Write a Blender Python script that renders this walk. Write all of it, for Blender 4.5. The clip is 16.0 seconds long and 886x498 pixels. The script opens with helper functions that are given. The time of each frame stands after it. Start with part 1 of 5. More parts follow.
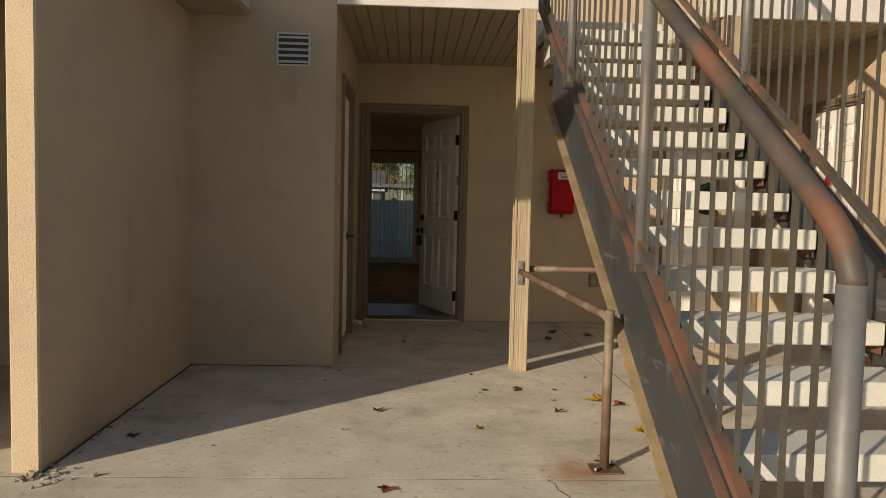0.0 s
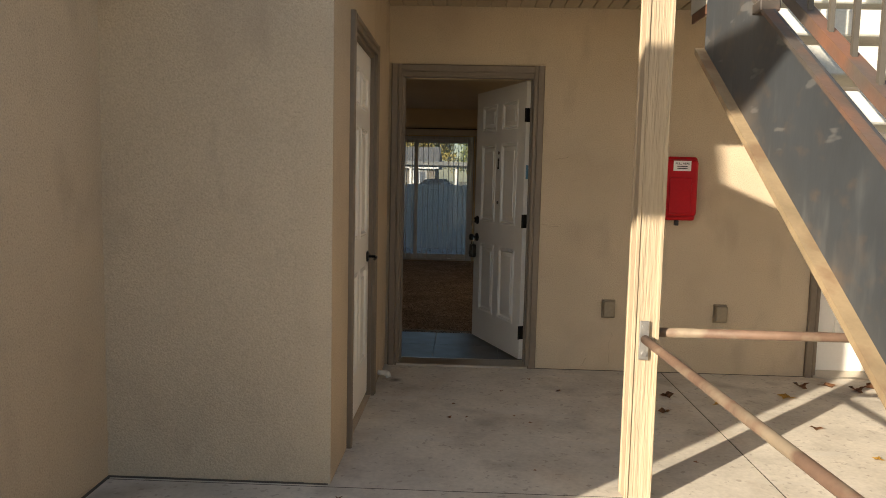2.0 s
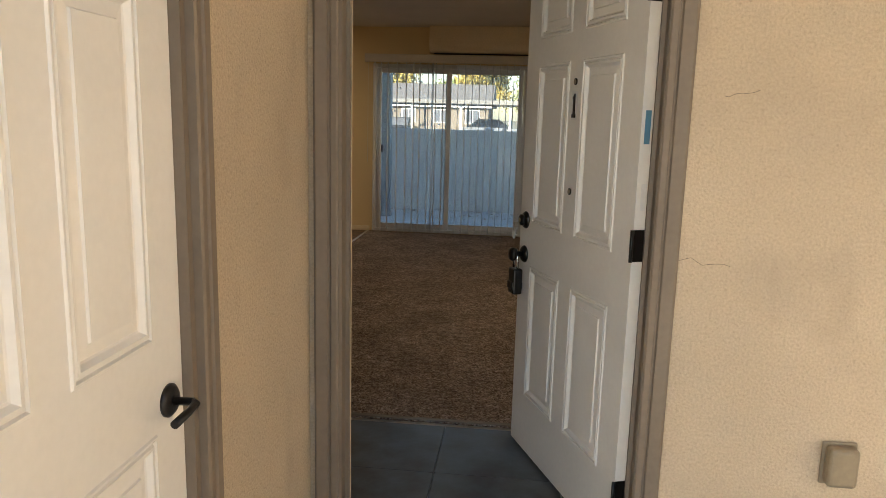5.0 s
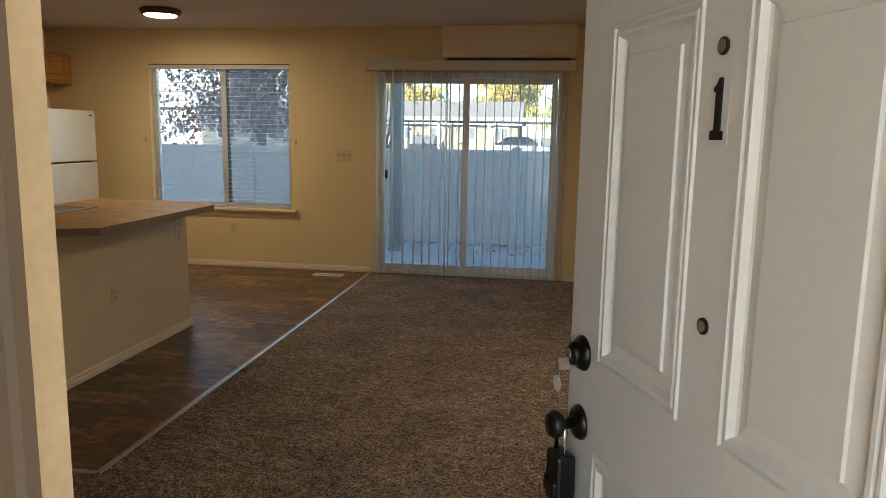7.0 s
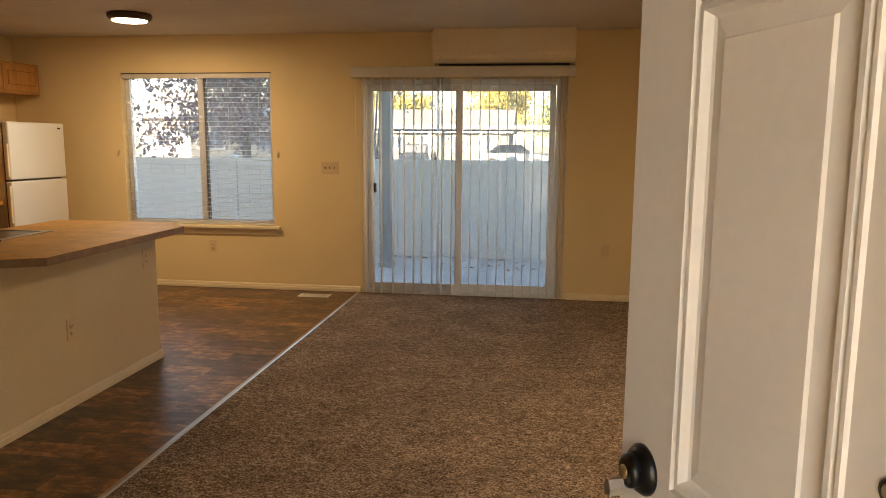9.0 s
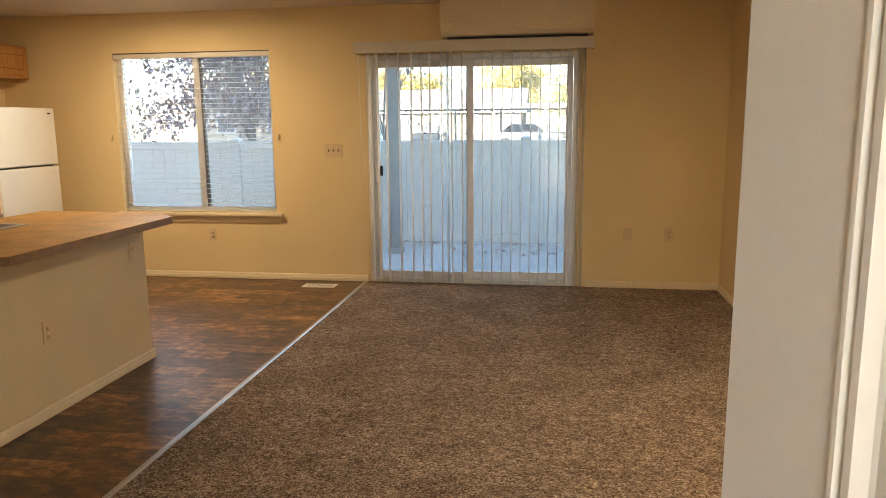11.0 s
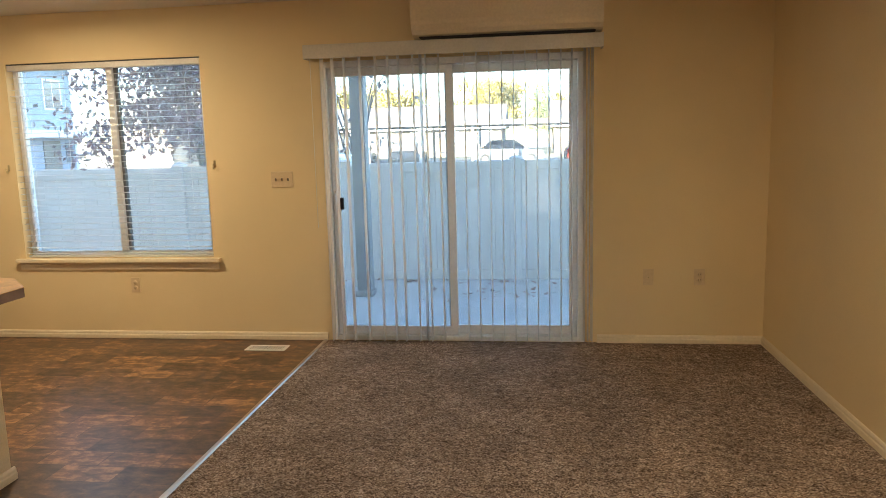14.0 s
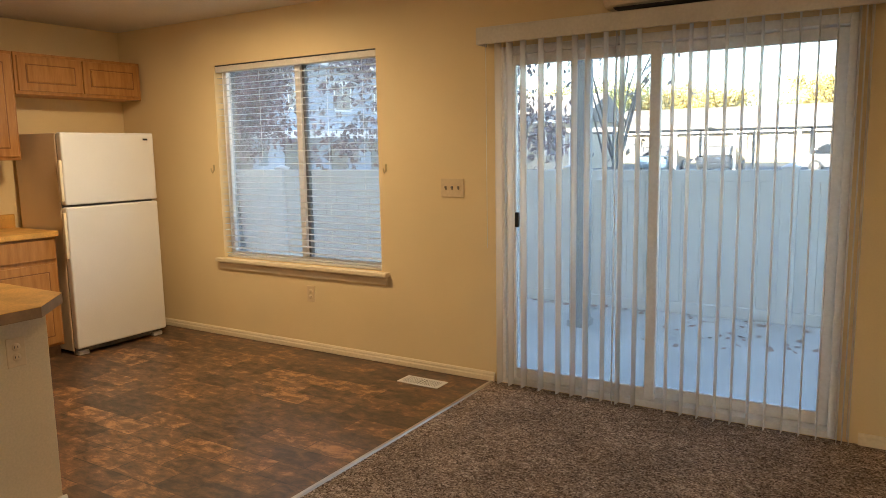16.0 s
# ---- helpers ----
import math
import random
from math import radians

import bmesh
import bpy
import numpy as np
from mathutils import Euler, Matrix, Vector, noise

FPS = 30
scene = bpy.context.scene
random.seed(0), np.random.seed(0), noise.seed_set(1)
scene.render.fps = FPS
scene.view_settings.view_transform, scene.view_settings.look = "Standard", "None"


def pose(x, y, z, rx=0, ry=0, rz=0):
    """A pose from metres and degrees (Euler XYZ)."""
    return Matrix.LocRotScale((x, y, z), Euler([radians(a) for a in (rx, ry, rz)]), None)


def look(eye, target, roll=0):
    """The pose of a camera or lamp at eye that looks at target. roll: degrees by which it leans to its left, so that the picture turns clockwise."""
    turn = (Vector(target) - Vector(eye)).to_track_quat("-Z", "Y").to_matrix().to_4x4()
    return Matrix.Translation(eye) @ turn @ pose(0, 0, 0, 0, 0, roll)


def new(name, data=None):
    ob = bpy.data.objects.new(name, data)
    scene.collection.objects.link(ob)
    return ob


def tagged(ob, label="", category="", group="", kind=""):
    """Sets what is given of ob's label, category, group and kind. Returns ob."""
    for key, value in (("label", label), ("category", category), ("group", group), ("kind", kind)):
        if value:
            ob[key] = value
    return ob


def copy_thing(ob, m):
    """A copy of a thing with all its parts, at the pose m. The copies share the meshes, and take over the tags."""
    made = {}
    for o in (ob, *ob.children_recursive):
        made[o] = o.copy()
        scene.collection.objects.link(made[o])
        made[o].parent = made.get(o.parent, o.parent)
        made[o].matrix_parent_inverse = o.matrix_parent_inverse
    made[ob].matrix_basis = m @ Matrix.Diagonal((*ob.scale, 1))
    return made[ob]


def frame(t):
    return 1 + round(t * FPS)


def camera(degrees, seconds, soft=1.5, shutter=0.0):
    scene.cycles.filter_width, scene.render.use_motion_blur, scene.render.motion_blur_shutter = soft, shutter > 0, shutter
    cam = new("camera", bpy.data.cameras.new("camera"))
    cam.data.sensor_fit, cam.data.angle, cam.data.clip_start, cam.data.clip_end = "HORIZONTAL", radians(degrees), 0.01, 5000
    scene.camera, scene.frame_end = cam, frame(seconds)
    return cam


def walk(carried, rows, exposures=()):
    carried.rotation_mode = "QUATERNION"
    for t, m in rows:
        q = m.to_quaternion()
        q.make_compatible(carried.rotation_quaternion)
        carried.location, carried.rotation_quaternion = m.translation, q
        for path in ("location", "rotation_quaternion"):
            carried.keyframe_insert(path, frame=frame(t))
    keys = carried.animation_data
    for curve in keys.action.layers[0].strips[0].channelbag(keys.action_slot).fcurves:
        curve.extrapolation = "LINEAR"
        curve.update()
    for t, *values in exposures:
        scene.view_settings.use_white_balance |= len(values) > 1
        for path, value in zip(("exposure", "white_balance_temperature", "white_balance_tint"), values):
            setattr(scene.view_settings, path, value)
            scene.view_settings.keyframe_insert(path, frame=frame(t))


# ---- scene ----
cam = camera(63.1, 16.0, soft=0.85)
PATH = [
    (0, (0.417, -7.298, 1.154), (0.502, -5.304, 1.031), 1.3),
    (0.5, (0.452, -6.763, 1.18), (0.442, -4.768, 1.043), 1.3),
    (1, (0.378, -6.241, 1.197), (0.332, -4.248, 1.041), 1.3),
    (1.5, (0.385, -5.722, 1.24), (0.325, -3.731, 1.063), 1.3),
    (2, (0.435, -5.209, 1.335), (0.371, -3.219, 1.143), 1.3),
    (2.5, (0.405, -4.694, 1.377), (0.341, -2.706, 1.164), 1.5),
    (3, (0.455, -4.203, 1.368), (0.382, -2.219, 1.128), 1.5),
    (3.5, (0.449, -3.704, 1.423), (0.362, -1.724, 1.153), 1.1),
    (3.7, (0.467, -3.474, 1.411), (0.341, -1.499, 1.12), 0.8),
    (6, (0.499, -1.243, 1.418), (0.265, 0.710, 1.053), 1.3),
    (6.5, (0.447, -0.840, 1.418), (0.181, 1.112, 1.073), 0.9),
    (7, (0.450, -0.533, 1.427), (0.159, 1.420, 1.114), 1.0),
    (7.5, (0.466, -0.217, 1.448), (0.136, 1.735, 1.163), 0.9),
    (8, (0.422, -0.109, 1.464), (0.104, 1.847, 1.184), 0.7),
    (8.5, (0.403, -0.102, 1.469), (0.105, 1.856, 1.186), 0.7),
    (9, (0.377, -0.095, 1.449), (0.106, 1.865, 1.158), 0.4),
    (11.5, (0.324, 0.524, 1.439), (0.003, 2.467, 1.092), -0.8),
    (12, (0.258, 0.816, 1.464), (-0.071, 2.76, 1.127), -0.9),
    (12.5, (0.317, 1.075, 1.462), (0.001, 3.024, 1.142), -1.1),
    (13, (0.309, 1.277, 1.455), (0.03, 3.235, 1.154), -1.3),
    (13.5, (0.222, 1.434, 1.459), (-0.025, 3.397, 1.166), -1.5),
    (14, (0.186, 1.547, 1.461), (-0.071, 3.508, 1.162), -1.5),
    (14.5, (0.266, 1.725, 1.46), (-0.064, 3.672, 1.143), -1.3),
    (15, (0.470, 2.038, 1.480), (-0.045, 3.944, 1.161), -1.2),
    (15.5, (0.530, 2.374, 1.446), (-0.193, 4.214, 1.142), -0.9),
    (16, (0.681, 2.780, 1.448), (-0.368, 4.461, 1.173), -1.0),
]
walk(cam, [(t, look(eye, aim, lean)) for t, eye, aim, lean in PATH],
     exposures=[(0.0, -0.03, 6750, 12), (1.0, 0.66, 6450, 11), (2.0, 1.13, 6350, 12), (3.5, 1.62, 6150, 13), (6.0, 3.05, 5950, 9),
                (6.5, 2.9, 5750, 9), (7.0, 3.15, 5700, 8), (8.0, 3.4, 6000, 10), (8.5, 3.5, 6500, 12), (9.0, 3.7, 7300, 17), (11.5, 4.15, 6250, 11), (13.0, 4.15, 5850, 8), (14.0, 4.1, 5900, 9), (15.0, 3.95, 6550, 13), (16.0, 3.97, 6500, 13)])

# ---------------------------------------------------------------- light
SUN_DIR = Vector((0.70, 0.68, -0.292)).normalized()
world = bpy.data.worlds.new("world")
scene.world = world
world.use_nodes = True
_wn = world.node_tree.nodes
_sky = _wn.new("ShaderNodeTexSky")
_sky.sky_type = "NISHITA"
_sky.sun_disc = False
_sky.sun_elevation = math.asin(-SUN_DIR.z)
_sky.sun_rotation = math.atan2(-SUN_DIR.x, -SUN_DIR.y)
world.node_tree.links.new(_sky.outputs["Color"], _wn["Background"].inputs["Color"])
_wn["Background"].inputs["Strength"].default_value = 0.098

_sun = bpy.data.lights.new("sun", "SUN")
_sun.energy = 5.0
_sun.angle = radians(0.5)
_sun.color = (1.0, 0.86, 0.66)
sun = new("sun", _sun)
sun.matrix_world = look((-20, -20, 12), Vector((-20, -20, 12)) + SUN_DIR)

# the dining corner's round ceiling lamp, and an added one that fills the hall
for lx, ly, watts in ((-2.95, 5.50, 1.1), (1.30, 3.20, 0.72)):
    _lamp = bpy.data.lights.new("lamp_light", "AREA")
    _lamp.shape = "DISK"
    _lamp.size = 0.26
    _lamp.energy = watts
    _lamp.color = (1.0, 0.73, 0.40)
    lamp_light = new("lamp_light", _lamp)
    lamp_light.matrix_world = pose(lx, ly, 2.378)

# ---------------------------------------------------------------- materials
def mat(name, color, rough=0.6, metal=0.0, var=0.12, scale=3.0, fine=60.0, bump=0.15, bump_dist=0.004, spec=0.5,
        color2=None, coords="Object", stretch=(1, 1, 1), fine_var=0.05):
    """Base colour with broad and fine variation and a fine relief."""
    m = bpy.data.materials.new(name)
    m.use_nodes = True
    nt = m.node_tree
    b = nt.nodes["Principled BSDF"]
    b.inputs["Roughness"].default_value = rough
    b.inputs["Metallic"].default_value = metal
    b.inputs["Specular IOR Level"].default_value = spec
    tc = nt.nodes.new("ShaderNodeTexCoord")
    mp = nt.nodes.new("ShaderNodeMapping")
    mp.inputs["Scale"].default_value = stretch
    nt.links.new(tc.outputs[coords], mp.inputs["Vector"])
    n1 = nt.nodes.new("ShaderNodeTexNoise")
    n1.inputs["Scale"].default_value = scale
    n1.inputs["Detail"].default_value = 5
    n2 = nt.nodes.new("ShaderNodeTexNoise")
    n2.inputs["Scale"].default_value = fine
    n2.inputs["Detail"].default_value = 3
    nt.links.new(mp.outputs[0], n1.inputs["Vector"])
    nt.links.new(mp.outputs[0], n2.inputs["Vector"])
    c = Vector(color)
    d = Vector(color2) if color2 else c * (1 - 2 * var)
    r1 = nt.nodes.new("ShaderNodeValToRGB")
    r1.color_ramp.elements[0].position, r1.color_ramp.elements[1].position = 0.32, 0.68
    r1.color_ramp.elements[0].color = (*d, 1)
    r1.color_ramp.elements[1].color = (*(c * (1 if color2 else 1 + var * 0.5)), 1)
    nt.links.new(n1.outputs["Fac"], r1.inputs["Fac"])
    mix = nt.nodes.new("ShaderNodeMixRGB")
    mix.blend_type = "MULTIPLY"
    mix.inputs["Fac"].default_value = 1
    r2 = nt.nodes.new("ShaderNodeValToRGB")
    r2.color_ramp.elements[0].position, r2.color_ramp.elements[1].position = 0.3, 0.7
    lo = 1 - 2 * fine_var
    r2.color_ramp.elements[0].color = (lo, lo, lo, 1)
    r2.color_ramp.elements[1].color = (1, 1, 1, 1)
    nt.links.new(n2.outputs["Fac"], r2.inputs["Fac"])
    nt.links.new(r1.outputs["Color"], mix.inputs["Color1"])
    nt.links.new(r2.outputs["Color"], mix.inputs["Color2"])
    nt.links.new(mix.outputs["Color"], b.inputs["Base Color"])
    if bump:
        bp = nt.nodes.new("ShaderNodeBump")
        bp.inputs["Strength"].default_value = bump
        bp.inputs["Distance"].default_value = bump_dist
        nt.links.new(n2.outputs["Fac"], bp.inputs["Height"])
        nt.links.new(bp.outputs["Normal"], b.inputs["Normal"])
    m["mix"] = mix.name
    return m


def tint(m, color, tex, lo, hi, amount=1.0, scale=4.0, stretch=(1, 1, 1), detail=4):
    """Lays patches of a second colour (rust, dirt, wear) over a material."""
    nt = m.node_tree
    b = nt.nodes["Principled BSDF"]
    old = b.inputs["Base Color"].links[0].from_socket
    tc = nt.nodes.new("ShaderNodeTexCoord")
    mp = nt.nodes.new("ShaderNodeMapping")
    mp.inputs["Scale"].default_value = stretch
    mp.inputs["Location"].default_value = (3.1, 1.7, 0.4)
    nt.links.new(tc.outputs["Object"], mp.inputs["Vector"])
    t = nt.nodes.new(tex)
    t.inputs["Scale"].default_value = scale
    if tex == "ShaderNodeTexNoise":
        t.inputs["Detail"].default_value = detail
    nt.links.new(mp.outputs[0], t.inputs["Vector"])
    r = nt.nodes.new("ShaderNodeMapRange")
    r.inputs["From Min"].default_value, r.inputs["From Max"].default_value = lo, hi
    r.inputs["To Max"].default_value = amount
    nt.links.new(t.outputs[0], r.inputs["Value"])
    mix = nt.nodes.new("ShaderNodeMixRGB")
    mix.inputs["Color2"].default_value = (*color, 1)
    nt.links.new(r.outputs[0], mix.inputs["Fac"])
    nt.links.new(old, mix.inputs["Color1"])
    nt.links.new(mix.outputs["Color"], b.inputs["Base Color"])
    return m


def spot(m, color, centre, radius, amount=1.0):
    """A round, ragged stain at a place of the object."""
    nt = m.node_tree
    b = nt.nodes["Principled BSDF"]
    old = b.inputs["Base Color"].links[0].from_socket
    tc = nt.nodes.new("ShaderNodeTexCoord")
    n = nt.nodes.new("ShaderNodeTexNoise")
    n.inputs["Scale"].default_value = 5
    n.inputs["Detail"].default_value = 5
    nt.links.new(tc.outputs["Object"], n.inputs["Vector"])
    v = nt.nodes.new("ShaderNodeVectorMath")
    v.operation = "DISTANCE"
    v.inputs[1].default_value = centre
    nt.links.new(tc.outputs["Object"], v.inputs[0])
    a = nt.nodes.new("ShaderNodeMath")
    a.operation = "MULTIPLY_ADD"
    a.inputs[1].default_value = radius * 1.6
    nt.links.new(n.outputs["Fac"], a.inputs[0])
    nt.links.new(v.outputs["Value"], a.inputs[2])
    r = nt.nodes.new("ShaderNodeMapRange")
    r.inputs["From Min"].default_value, r.inputs["From Max"].default_value = radius * 0.7, radius * 1.8
    r.inputs["To Min"].default_value, r.inputs["To Max"].default_value = amount, 0
    nt.links.new(a.outputs[0], r.inputs["Value"])
    mix = nt.nodes.new("ShaderNodeMixRGB")
    mix.inputs["Color2"].default_value = (*color, 1)
    nt.links.new(r.outputs[0], mix.inputs["Fac"])
    nt.links.new(old, mix.inputs["Color1"])
    nt.links.new(mix.outputs["Color"], b.inputs["Base Color"])
    return m


def wood(name, color, color2, scale=5.0, stretch=(1, 1, 12), rough=0.4, bump=0.1):
    m = mat(name, color, rough, var=0.1, scale=scale, fine=40, bump=bump, bump_dist=0.002, color2=color2, stretch=stretch)
    return m


STUCCO = mat("stucco", (0.575, 0.467, 0.333), 0.95, var=0.06, scale=1.1, fine=125, bump=0.8, bump_dist=0.005, spec=0.2, fine_var=0.09)
tint(STUCCO, (0.38, 0.30, 0.22), "ShaderNodeTexNoise", 0.56, 0.80, 0.55, 2.2, detail=7)
tint(STUCCO, (0.34, 0.27, 0.20), "ShaderNodeTexNoise", 0.58, 0.72, 0.35, 5.0, (1, 1, 0.45), detail=8)
tint(STUCCO, (0.24, 0.195, 0.145), "ShaderNodeTexNoise", 0.58, 0.74, 0.35, 110, detail=2)
SOFFIT = mat("soffit", (0.40, 0.33, 0.22), 0.7, var=0.05, scale=2, bump=0.05)
TAUPE = mat("taupe_paint", (0.195, 0.152, 0.108), 0.55, var=0.06, scale=4, fine=50, bump=0.12)
POSTMAT = mat("post_cream", (0.42, 0.335, 0.225), 0.75, var=0.05, scale=3, fine=34, bump=0.9, bump_dist=0.006, stretch=(3.0, 3.0, 0.20), fine_var=0.09)
WHITEMETAL = mat("white_metal", (0.62, 0.60, 0.57), 0.5, var=0.05)
CONCRETE = mat("concrete", (0.66, 0.61, 0.515), 0.9, var=0.10, scale=2.6, fine=45, bump=0.12, bump_dist=0.002, spec=0.25, fine_var=0.07)
tint(CONCRETE, (0.34, 0.29, 0.215), "ShaderNodeTexNoise", 0.54, 0.75, 0.5, 1.3, detail=7)
tint(CONCRETE, (0.42, 0.30, 0.20), "ShaderNodeTexNoise", 0.60, 0.74, 0.45, 2.1, (1.3, 0.8, 1), detail=6)
tint(CONCRETE, (0.58, 0.55, 0.49), "ShaderNodeTexNoise", 0.58, 0.66, 0.6, 2.7, (0.6, 2.2, 1))
tint(CONCRETE, (0.20, 0.17, 0.135), "ShaderNodeTexNoise", 0.56, 0.76, 0.5, 3.2, detail=6)
tint(CONCRETE, (0.27, 0.235, 0.19), "ShaderNodeTexNoise", 0.62, 0.68, 0.5, 28, detail=4)
spot(CONCRETE, (0.33, 0.15, 0.05), (1.20, -4.16, -0.03), 0.22, 0.8)
spot(CONCRETE, (0.09, 0.075, 0.06), (-0.02, -0.42, -0.03), 0.055, 0.9)
TREAD = mat("tread_concrete", (0.64, 0.63, 0.56), 0.9, var=0.08, scale=5, fine=110, bump=0.35, bump_dist=0.003, fine_var=0.06)
STEEL = mat("grey_steel", (0.046, 0.052, 0.058), 0.55, 0.1, var=0.12, scale=3, fine=30, bump=0.12, stretch=(1, 1, 0.5))
tint(STEEL, (0.105, 0.08, 0.058), "ShaderNodeTexNoise", 0.54, 0.70, 0.6, 3.2, detail=8)
tint(STEEL, (0.17, 0.175, 0.17), "ShaderNodeTexNoise", 0.58, 0.74, 0.22, 5, (1, 2.5, 0.7))
tint(STEEL, (0.13, 0.085, 0.05), "ShaderNodeTexNoise", 0.58, 0.76, 0.35, 22, (1, 0.5, 0.8), detail=9)
tint(STEEL, (0.24, 0.23, 0.21), "ShaderNodeTexNoise", 0.66, 0.70, 0.25, 30, (1, 0.12, 0.5), detail=3)
RUSTY = mat("rusty_steel", (0.088, 0.074, 0.062), 0.6, 0.15, var=0.15, scale=4, fine=60, bump=0.2)
tint(RUSTY, (0.18, 0.085, 0.05), "ShaderNodeTexNoise", 0.44, 0.62, 0.9, 3.2)
FLANGE = mat("ochre_rust", (0.30, 0.225, 0.13), 0.65, 0.1, var=0.15, scale=6, fine=70, bump=0.3)
tint(FLANGE, (0.17, 0.10, 0.055), "ShaderNodeTexNoise", 0.54, 0.66, 0.8, 6)
PIPE = mat("galvanised", (0.18, 0.18, 0.18), 0.55, 0.25, var=0.12, scale=5, fine=40, bump=0.1)
tint(PIPE, (0.11, 0.065, 0.04), "ShaderNodeTexNoise", 0.58, 0.72, 0.6, 3.5, (1, 1, 0.6), detail=7)
tint(PIPE, (0.10, 0.072, 0.05), "ShaderNodeTexNoise", 0.54, 0.66, 0.35, 11, (1, 1, 0.35), detail=6)
BRACE = mat("brace_rust", (0.16, 0.10, 0.068), 0.65, 0.1, var=0.15, scale=6, fine=60, bump=0.25)
tint(BRACE, (0.25, 0.21, 0.145), "ShaderNodeTexNoise", 0.5, 0.62, 0.7, 5)
PICKET = mat("picket_steel", (0.095, 0.084, 0.068), 0.55, 0.15, var=0.12, scale=6, fine=50, bump=0.1)
ZINC = mat("zinc", (0.45, 0.44, 0.42), 0.4, 0.8, var=0.1, scale=20)
DOORWHITE = mat("door_white", (0.80, 0.77, 0.71), 0.42, var=0.03, scale=2, fine=50, bump=0.05, fine_var=0.02)
tint(DOORWHITE, (0.40, 0.34, 0.27), "ShaderNodeTexNoise", 0.66, 0.80, 0.35, 3.5)
BLACK = mat("black_metal", (0.012, 0.011, 0.011), 0.32, 0.4, var=0.1, spec=0.6)
RED = mat("red_plastic", (0.42, 0.004, 0.010), 0.45, spec=0.2, var=0.08, scale=5, bump=0.03)
LABEL = mat("label_white", (0.75, 0.74, 0.71), 0.6, var=0.03)
INK = mat("ink", (0.02, 0.02, 0.02), 0.6, var=0.05)
BLUEINK = mat("sticker_blue", (0.10, 0.24, 0.36), 0.5, var=0.05)
COVER = mat("cover_beige", (0.27, 0.215, 0.14), 0.55, var=0.08, scale=8)
BRASS = mat("brass", (0.55, 0.45, 0.25), 0.3, 0.9, var=0.08)
PVC = mat("pvc", (0.72, 0.70, 0.64), 0.4, var=0.06)
WALLPAINT = mat("wall_paint", (0.79, 0.62, 0.35), 0.7, var=0.03, scale=1.2, fine=120, bump=0.22, bump_dist=0.003, spec=0.3, fine_var=0.02)
CEILPAINT = mat("ceiling_paint", (0.72, 0.65, 0.54), 0.9, var=0.04, scale=1.5, fine=70, bump=0.4, bump_dist=0.004, fine_var=0.04)
TRIMPAINT = mat("trim_paint", (0.80, 0.67, 0.46), 0.45, var=0.03, scale=3, bump=0.04)
VINYLWHITE = mat("vinyl_white", (0.84, 0.82, 0.79), 0.4, var=0.03, scale=3, bump=0.03)
BLIND = mat("blind_vane", (0.70, 0.65, 0.57), 0.5, var=0.04, scale=5, bump=0.04)


def translucent(name, color, amount, clear=0.3):
    """Thin plastic that lets part of the daylight through."""
    m = mat(name, color, 0.5, var=0.03, scale=5, bump=0.03)
    nt = m.node_tree
    b = nt.nodes["Principled BSDF"]
    tl = nt.nodes.new("ShaderNodeBsdfTranslucent")
    tl.inputs["Color"].default_value = (*color, 1)
    mx = nt.nodes.new("ShaderNodeMixShader")
    mx.inputs[0].default_value = amount
    nt.links.new(b.outputs[0], mx.inputs[1])
    nt.links.new(tl.outputs[0], mx.inputs[2])
    tr = nt.nodes.new("ShaderNodeBsdfTransparent")
    m2 = nt.nodes.new("ShaderNodeMixShader")
    m2.inputs[0].default_value = clear
    nt.links.new(mx.outputs[0], m2.inputs[1])
    nt.links.new(tr.outputs[0], m2.inputs[2])
    nt.links.new(m2.outputs[0], nt.nodes["Material Output"].inputs["Surface"])
    return m


VANE = translucent("vane_plastic", (0.95, 0.94, 0.92), 0.8)
SLAT = translucent("slat_plastic", (0.92, 0.92, 0.91), 0.7)
LAMINATE = mat("laminate", (0.76, 0.42, 0.11), 0.5, spec=0.2, var=0.10, scale=9, fine=120, bump=0.03, fine_var=0.10)
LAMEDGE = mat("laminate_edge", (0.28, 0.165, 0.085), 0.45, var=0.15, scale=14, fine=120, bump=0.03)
OAK = wood("oak", (0.52, 0.255, 0.08), (0.40, 0.18, 0.05), 6, (6, 6, 0.7))
OAKSHADE = wood("oak_groove", (0.30, 0.13, 0.04), (0.22, 0.09, 0.03), 6, (6, 6, 0.7))
FRIDGE = mat("fridge_white", (0.74, 0.71, 0.65), 0.35, var=0.02, fine=160, bump=0.08, bump_dist=0.001, fine_var=0.02)
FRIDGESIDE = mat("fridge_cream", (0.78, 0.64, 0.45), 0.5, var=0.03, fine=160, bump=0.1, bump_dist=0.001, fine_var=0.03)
FRIDGEGREY = mat("gasket_grey", (0.16, 0.16, 0.16), 0.6)
PLATE = mat("plate_cream", (0.72, 0.55, 0.33), 0.45, var=0.03)
CHROME = mat("chrome", (0.75, 0.75, 0.75), 0.12, 1.0, var=0.03)
ALU = mat("aluminium", (0.62, 0.57, 0.50), 0.32, 0.9, var=0.08, fine=80)
FENCE = mat("fence_vinyl", (0.80, 0.81, 0.82), 0.45, var=0.03, scale=2, bump=0.03)
GREYPOST = mat("grey_post", (0.30, 0.30, 0.30), 0.7, var=0.1)
DARKBOX = mat("dark_vent", (0.05, 0.048, 0.045), 0.6)


